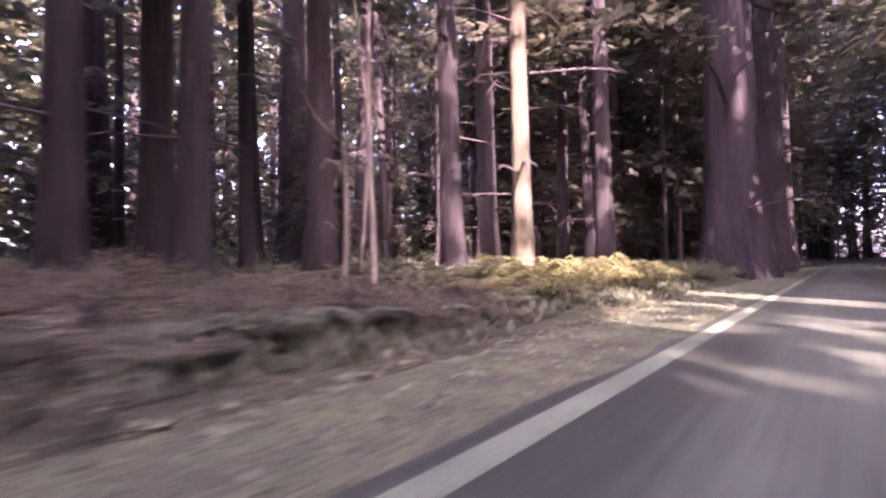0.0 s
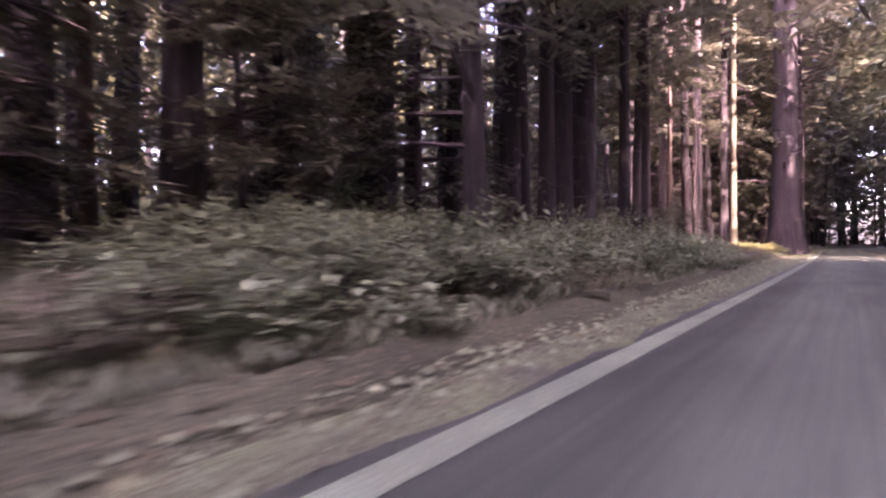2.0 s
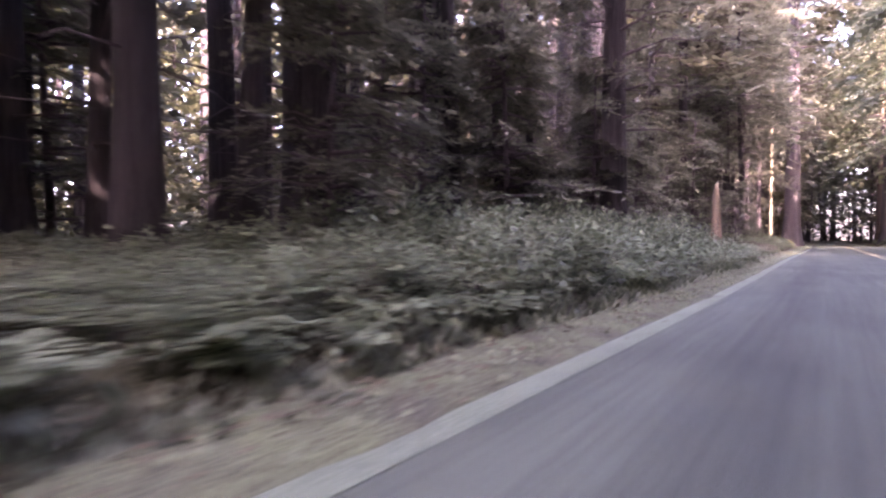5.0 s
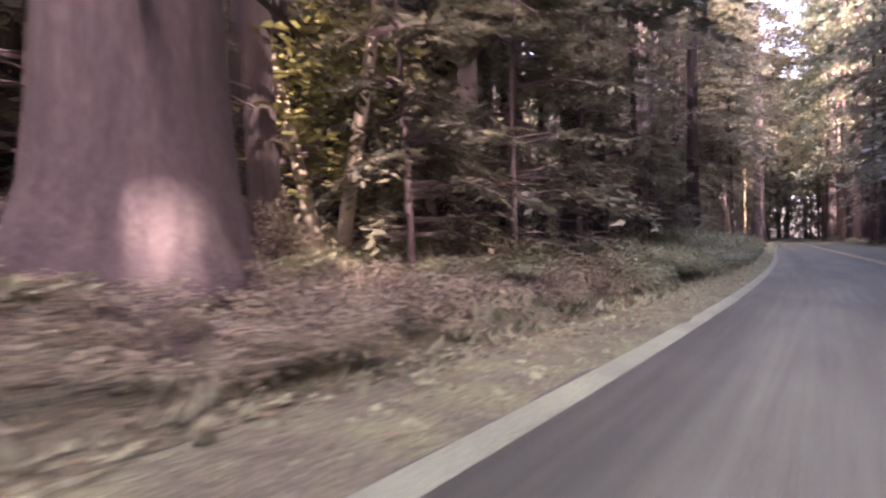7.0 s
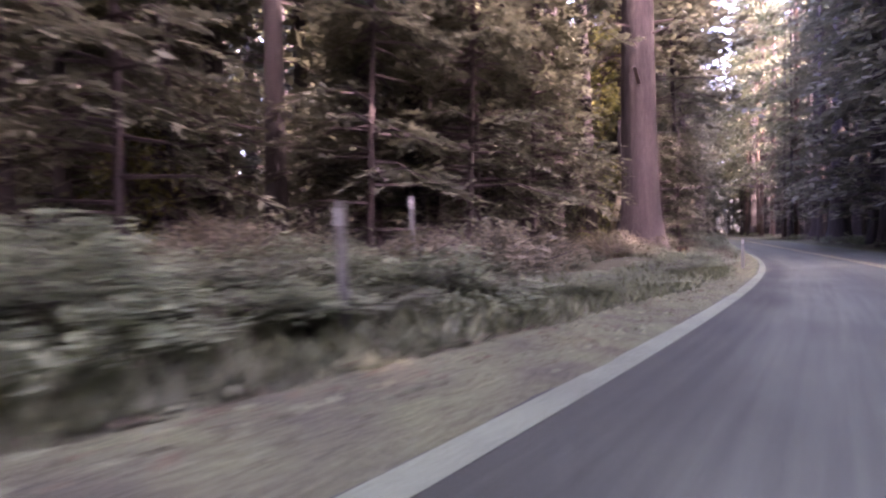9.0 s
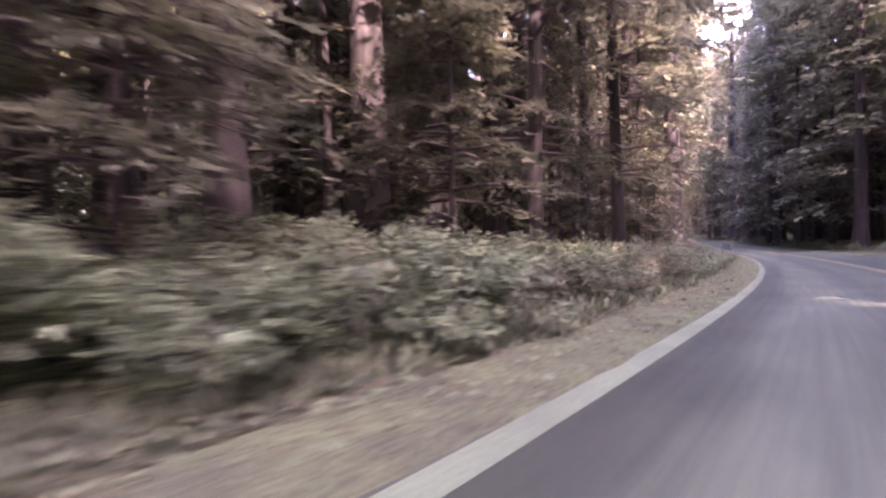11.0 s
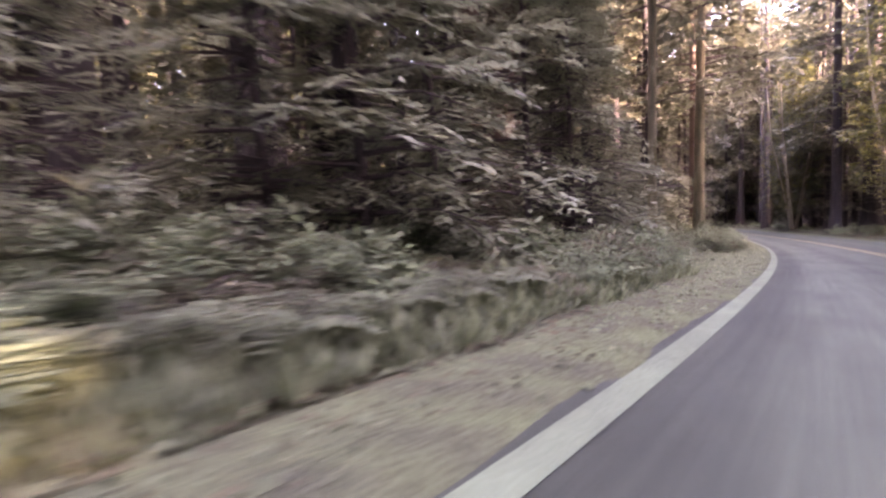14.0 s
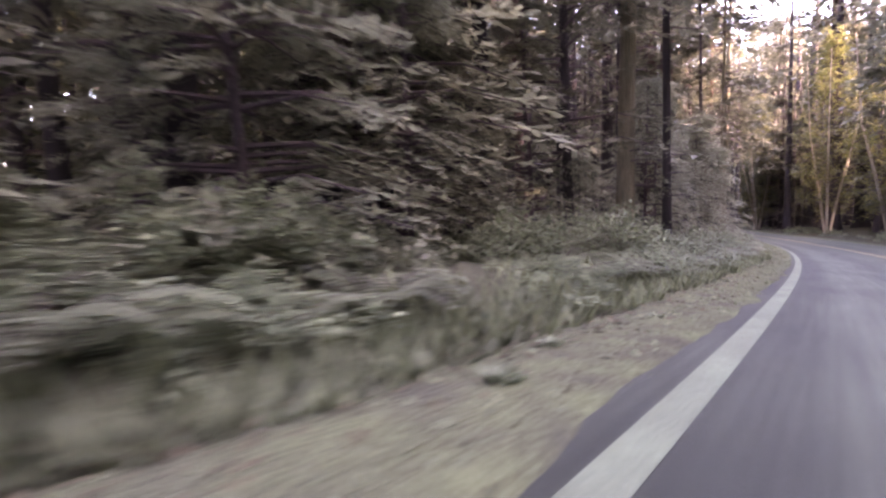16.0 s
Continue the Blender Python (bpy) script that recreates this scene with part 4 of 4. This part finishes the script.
# Stretches: from, to, rows, width of a plant, mix of kinds.
STRETCH = [(-60, -16, 2, 0.8, "sf"), (-14, -5.5, 3, 0.75, "ppp"), (-5.5, 6, 4, 0.7, "bff"), (6, 26, 4, 0.9, "sss"), (26, 36, 4, 0.7, "bbf"), (36, 64, 4, 0.9, "sss"), (64, 76, 4, 0.9, "sss"),
           (76, 92, 4, 0.75, "bbs"), (92, 120, 4, 0.8, "ssf"), (120, 160, 4, 0.9, "sbs"), (160, 172, 4, 0.85, "ssb"), (172, 190, 5, 0.7, "sfbs"), (190, 236, 5, 0.85, "ssf")]
for a, b, rows, size, mix in STRETCH:
    for k in range(rows):
        s = a
        while s < b:
            kind = {"s": "shrub", "b": "brush", "f": "fern", "p": "bracken"}[mix[int(rng.integers(len(mix)))]]
            w = size * rng.uniform(0.75, 1.15) * (1 + 0.12 * k)
            o = float(growth(s)) + (0.95 if kind in ("fern", "bracken") else 1.1) * w + k * 1.15 * size + rng.uniform(-0.1, 0.15)
            # no row stands much higher than the sight line over the front of the growth
            over = 0.72 + (float(growth_top(s)) - 0.72) * (o + 1.1) / (float(growth(s)) + 2.0)
            h = over * rng.uniform(0.72, 1.0) - float(floor_z(s, o))
            if any(abs(s - a_) < 0.8 and o < b_ + 0.9 for a_, b_ in ((104.8, 1.6), (102.0, 3.4), (89.3, 0.5))):
                h *= 0.6
            if h > 0.12 and not any(abs(s - q[0]) < 0.5 and abs(o - q[1]) < 0.5 for q in KEY):
                if kind in ("fern", "bracken"):
                    h = min(max(h * (1.5 if kind == "bracken" else 1), 0.35), 1.1)
                    shrub(s, o, 1.15 * w, kind, h / 0.62 / (1.15 * w), deep=k > 1)
                else:
                    shrub(s, o, 0.92 * w, kind, h / (1.12 if kind == "shrub" else 0.84) / (0.92 * w), deep=k > 1)
            s += rng.uniform(0.95, 1.5) * size * (1.1 + 0.2 * k)
for s, o, z, hgt in ((86.9, 5.6, 0.7, 1.1), (85.9, 6.0, 0.8, 1.0), (87.8, 6.2, 0.7, 1.3), (86.3, 11.3, 0.8, 3.0), (109.1, 4.1, 0.4, 1.0), (102.4, 11.4, 1.1, 2.6), (-45, 5, 0.9, 1.2)):
    shrub(s, o, z, "thicket", hgt)
# Brown brush standing behind the low front growth.
for a, b, n, low, high in ((77, 104, 46, 0.7, 1.25), (-4, 7, 18, 0.4, 0.7), (26, 39, 22, 0.5, 0.85), (172, 190, 20, 0.5, 0.8)):
    for _ in range(n):
        s = rng.uniform(a, b)
        o = float(growth(s)) + rng.uniform(2.3, 6.5)
        w = rng.uniform(0.8, 1.2)
        if not (86 < s < 90 and o < 3.6) and not any(math.hypot(s - q[0], o - q[1]) < 1.2 for q in KEY):
            shrub(s, o, w, "brush", rng.uniform(low, high) / 0.84 / w, deep=True)
# Low brush spilling towards the gravel.
for a, b, n, far, low, high in ((19, 35, 44, 1.5, 0.28, 0.5), (-5, 8, 60, 3.6, 0.4, 0.62)):
    for _ in range(n):
        s = rng.uniform(a, b)
        w = rng.uniform(0.4, 0.65)
        shrub(s, float(growth(s)) + rng.uniform(0.25, far), w, "brush", rng.uniform(low, high) / 0.84 / w)
# Leafy bushes and ferns that stand higher behind the low front of the last stretch.
for _ in range(95):
    s = rng.uniform(171, 211)
    o = float(growth(s)) + rng.uniform(1.7, 4.2)
    w = rng.uniform(0.6, 0.95)
    if any(math.hypot(s - q[0], o - q[1]) < 0.7 for q in KEY):
        continue
    if rng.uniform() < 0.35:
        shrub(s, o, 1.2 * w, "fern", rng.uniform(0.9, 1.2), deep=True)
    else:
        shrub(s, o, w, "shrub", rng.uniform(0.7, 1.1 if s < 190 else 1.35) / 1.12 / w, deep=True)
# Thinner growth farther in and across the road.
for _ in range(60):
    shrub(rng.uniform(-60, 220), rng.uniform(8, 22), rng.uniform(0.7, 1.3), "shrub" if rng.uniform() < 0.6 else "fern", deep=True)
for s0 in np.arange(-60, 215, 4.5):
    shrub(s0 + rng.uniform(-1.5, 1.5), -9.4 + rng.uniform(-0.5, 0.5), rng.uniform(0.6, 1.0), "shrub" if rng.uniform() < 0.6 else "fern", deep=True)


# ---- small things on the shoulder ----
def scatter_pebbles():
    r = np.random.default_rng(3)
    n = 41000
    s = np.concatenate([r.uniform(-15, 212, 34000), r.uniform(149, 169, 7000)])
    e, v = asphalt_edge(s), verge(s)
    o = e - 0.06 + (v + 0.32 - e) * r.uniform(0, 1, n) ** 0.6
    o = np.maximum(o, 0.13 + 0.1 * r.uniform(0, 1, n))
    x, y = at_many(s, o)
    size = 0.007 + 0.042 * r.uniform(0, 1, n) ** 3.2
    size[34000:] *= 1.35
    base = np.stack([x, y, road_z(s) + 0.012 + 0.06 * np.clip(o - v, 0, None)], 1)
    oct_ = np.array([(1, 0, 0), (0, 1, 0), (-1, 0, 0), (0, -1, 0), (0, 0, 0.7)], float)
    tris = np.array([(0, 1, 4), (1, 2, 4), (2, 3, 4), (3, 0, 4)])
    jit = r.uniform(0.6, 1.3, (n, 5, 3))
    vv = base[:, None, :] + oct_[None] * jit * size[:, None, None]
    me = bpy.data.meshes.new("pebbles")
    me.from_pydata(vv.reshape(-1, 3).tolist(), [], (tris[None] + (np.arange(n) * 5)[:, None, None]).reshape(-1, 3).tolist())
    me.materials.append(PEBBLE)
    tagged(new("pebbles", me), "loose pale pebbles strewn over the dirt shoulder", "pebbles", kind="stuff")


def scatter_litter():
    r = np.random.default_rng(4)
    n = 20000
    s = r.uniform(-15, 212, n)
    v = verge(s)
    o = v + (growth(s) - v) * r.uniform(0, 1, n) + r.normal(0.05, 0.28, n)
    o = np.maximum(o, asphalt_edge(s) - 0.1)
    x, y = at_many(s, o)
    z = road_z(s) + np.maximum(0.02 + 0.06 * np.clip(o - v, 0, None), floor_z(s, o) + 0.02)
    p = np.stack([x, y, z], 1)
    a = r.uniform(0, 6.283, n)
    al = np.stack([np.cos(a), np.sin(a), r.uniform(-0.1, 0.3, n)], 1)
    sd = np.stack([-np.sin(a), np.cos(a), r.uniform(-0.3, 0.3, n)], 1)
    ln = r.uniform(0.03, 0.11, n)
    tagged(new("fallen_leaves", soup("fallen_leaves", kites(p, al, sd, ln, ln * r.uniform(0.2, 0.6, n)), LITTER, 4)), "scattered brown fallen leaves and twigs along the verge", "leaf litter", kind="stuff")


def verge_grass():
    r = np.random.default_rng(8)
    n = 60000
    s = r.uniform(-15, 212, n)
    s = s[(s < 72) | (s > 90) | (r.uniform(0, 1, n) < 0.25)]
    n = len(s)
    o = growth(s) - 0.1 + np.abs(r.normal(0, 0.4, n)) + 0.12 * np.sin(s * 1.3) * np.sin(s * 0.37)
    x, y = at_many(s, o)
    p = np.stack([x, y, road_z(s) + floor_z(s, o) - 0.01], 1)
    a = r.uniform(0, 6.283, n)
    al = unit(np.stack([np.cos(a) * 0.7, np.sin(a) * 0.7, r.uniform(0.3, 1.2, n)], 1))
    sd = np.stack([-np.sin(a), np.cos(a), np.zeros(n)], 1)
    ln = r.uniform(0.05, 0.2, n)
    tagged(new("verge_plants", soup("verge_plants", kites(p, al, sd, ln, ln * r.uniform(0.15, 0.4, n)), FERN, 4)), "low weeds and seedlings along the verge", "weeds", kind="stuff")


def undergrowth():
    """Low ferny cover on the forest floor behind the roadside growth."""
    r = np.random.default_rng(31)
    n, fronds = 2400, 11
    s = r.uniform(-45, 214, n)
    o = growth(s) + 2.4 + 16 * r.uniform(0, 1, n) ** 1.4
    x, y = at_many(s, o)
    p = np.repeat(np.stack([x, y, road_z(s) + floor_z(s, o) - 0.02], 1), fronds, 0)
    a = r.uniform(0, 6.283, n * fronds)
    d = unit(np.stack([np.cos(a), np.sin(a), r.uniform(0.5, 1.3, n * fronds)], 1))
    le = np.repeat(r.uniform(0.45, 0.95, n), fronds) * r.uniform(0.7, 1.2, n * fronds)
    tagged(new("undergrowth", soup("undergrowth", spray_cloud(r, p, d, le, 0.06, 11, 0.6, 0.9), FERN, 4)), "low dark ferns and brush covering the forest floor", "undergrowth", kind="stuff")


def tall_grass():
    r = np.random.default_rng(9)
    n = 30000
    s = np.concatenate([r.uniform(168, 214, n * 3 // 4), r.uniform(91, 112, n // 4)])
    n = len(s)
    v = verge(s)
    o = growth(s) - 0.12 + np.abs(r.normal(0, 0.5, n)) + 0.1 * np.sin(s * 2.1) * np.sin(s * 0.6)
    x, y = at_many(s, o)
    p = np.stack([x, y, road_z(s) + floor_z(s, o) - 0.01], 1)
    a = r.uniform(0, 6.283, n)
    al = unit(np.stack([np.cos(a) * 0.6, np.sin(a) * 0.6, r.uniform(0.5, 1.3, n)], 1))
    sd = np.stack([-np.sin(a), np.cos(a), np.zeros(n)], 1)
    ln = 0.06 + 0.26 * r.uniform(0, 1, n) ** 2
    tagged(new("roadside_grass", soup("roadside_grass", kites(p, al, sd, ln, ln * r.uniform(0.06, 0.2, n)), GRASS, 4)), "pale green grass and low weeds along the gravel edge", "grass", kind="stuff")


def scatter_debris():
    """Dark bits of bark, clods and twigs lying on the shoulder."""
    r = np.random.default_rng(14)
    n = 6200
    s = np.concatenate([r.uniform(-15, 212, 5000), r.uniform(149, 169, 1200)])
    e, v = asphalt_edge(s), verge(s)
    o = e + 0.1 + (v + 0.1 - e) * r.uniform(0, 1, n) ** 0.7
    x, y = at_many(s, o)
    a = r.uniform(0, 6.283, n)
    L, W, H = r.uniform(0.02, 0.11, n), r.uniform(0.008, 0.03, n), r.uniform(0.008, 0.02, n)
    d = np.stack([np.cos(a), np.sin(a), np.zeros(n)], 1)
    c = np.stack([-np.sin(a), np.cos(a), np.zeros(n)], 1)
    up = np.array((0, 0, 1.0))
    p = np.stack([x, y, road_z(s) + 0.01 + 0.06 * np.clip(o - v, 0, None)], 1)
    vv = np.stack([p + d * (L / 2)[:, None], p + c * W[:, None], p - d * (L / 2)[:, None], p - c * W[:, None], p + up * H[:, None] + d * (L * 0.1)[:, None]], 1)
    tris = np.array([(0, 1, 4), (1, 2, 4), (2, 3, 4), (3, 0, 4)])
    me = bpy.data.meshes.new("bark_bits")
    me.from_pydata(vv.reshape(-1, 3).tolist(), [], (tris[None] + (np.arange(n) * 5)[:, None, None]).reshape(-1, 3).tolist())
    me.materials.append(DUFF)
    tagged(new("bark_bits", me), "dark bits of bark and twigs lying on the gravel shoulder", "debris", kind="stuff")


scatter_pebbles()
scatter_debris()
scatter_litter()
verge_grass()
undergrowth()
tall_grass()


def weed_tuft(s, o, size):
    r = np.random.default_rng(int(s * 10))
    t = tagged(new("weed_tuft"), "small green weed growing from the gravel shoulder", "weed", "shoulder weeds")
    t.matrix_world = Matrix.Translation(at(s, o, 0.015))
    n = 70
    a = r.uniform(0, 6.283, n)
    al = unit(np.stack([np.cos(a), np.sin(a), r.uniform(0.1, 0.9, n)], 1))
    sd = np.stack([-np.sin(a), np.cos(a), r.uniform(-0.3, 0.3, n)], 1)
    p = np.stack([np.cos(a), np.sin(a), np.full(n, 0.05)], 1) * (size * 0.5 * r.uniform(0, 1, n))[:, None]
    child("foliage", soup("leaves", kites(p, al, sd, size * r.uniform(0.35, 0.7, n), size * r.uniform(0.12, 0.3, n)), LEAF, 4), t)


for s, o, z in ((206.3, 0.78, 0.16), (205.4, 0.95, 0.12), (191.4, 0.95, 0.16), (190.6, 0.9, 0.12), (190.2, 1.0, 0.14), (188.2, 0.95, 0.1), (161.6, 1.35, 0.12), (162.5, 1.6, 0.14), (203.6, 0.75, 0.12), (198.3, 0.9, 0.1), (163.8, 1.7, 0.12), (183, 0.75, 0.1)):
    weed_tuft(s, o, z)


# ---- mounds of graded dirt at the back of the wide shoulder ----
def dirt_mound(s, o, long, wide, high):
    r = np.random.default_rng(int(s * 100))
    bm = bmesh.new()
    bmesh.ops.create_icosphere(bm, subdivisions=4, radius=1.0)
    q = Vector(r.uniform(0, 50, 3))
    for v in bm.verts:
        k = 1 + 0.4 * noise.noise(v.co * 1.6 + q) + 0.3 * noise.noise(v.co * 4.5 + q) + 0.16 * noise.noise(v.co * 11 + q)
        v.co = Vector((v.co.x * long * k, v.co.y * wide * k, (v.co.z * k + 0.05) * high))
    bmesh.ops.delete(bm, geom=[v for v in bm.verts if v.co.z < -0.35 * high], context="VERTS")
    me = bpy.data.meshes.new("mound")
    bm.to_mesh(me)
    bm.free()
    me.polygons.foreach_set("use_smooth", [True] * len(me.polygons))
    me.materials.append(GRAVEL)
    t = tagged(new("dirt_mound", me), "low mound of pale graded dirt and stones by the shrubs", "dirt mound", "dirt mounds along the shoulder")
    t.matrix_world = Matrix.Translation(at(s, o, -0.01)) @ pose(0, 0, 0, 0, 0, way(s)) @ pose(0, 0, 0, 0, -math.degrees(math.atan(0.0006 * (s - 55))))


for s, o, a, b, h in ((150.2, 1.0, 0.5, 0.22, 0.08), (152.6, 1.15, 0.6, 0.25, 0.12), (154.1, 1.2, 0.45, 0.25, 0.13), (155.2, 1.35, 0.5, 0.28, 0.16), (156.1, 1.75, 0.55, 0.35, 0.17), (157.0, 2.35, 0.7, 0.4, 0.2),
                      (158.3, 2.45, 0.7, 0.35, 0.15), (159.9, 2.4, 0.8, 0.35, 0.12), (161.9, 2.25, 0.9, 0.3, 0.1), (164.0, 2.15, 0.9, 0.3, 0.1), (166.3, 1.9, 0.8, 0.25, 0.1), (168.4, 1.45, 0.6, 0.22, 0.1),
                      (143.6, 0.95, 0.6, 0.2, 0.08), (146.3, 1.0, 0.6, 0.2, 0.08)):
    dirt_mound(s, o, 1.15 * a, 0.85 * b, 0.7 * h)
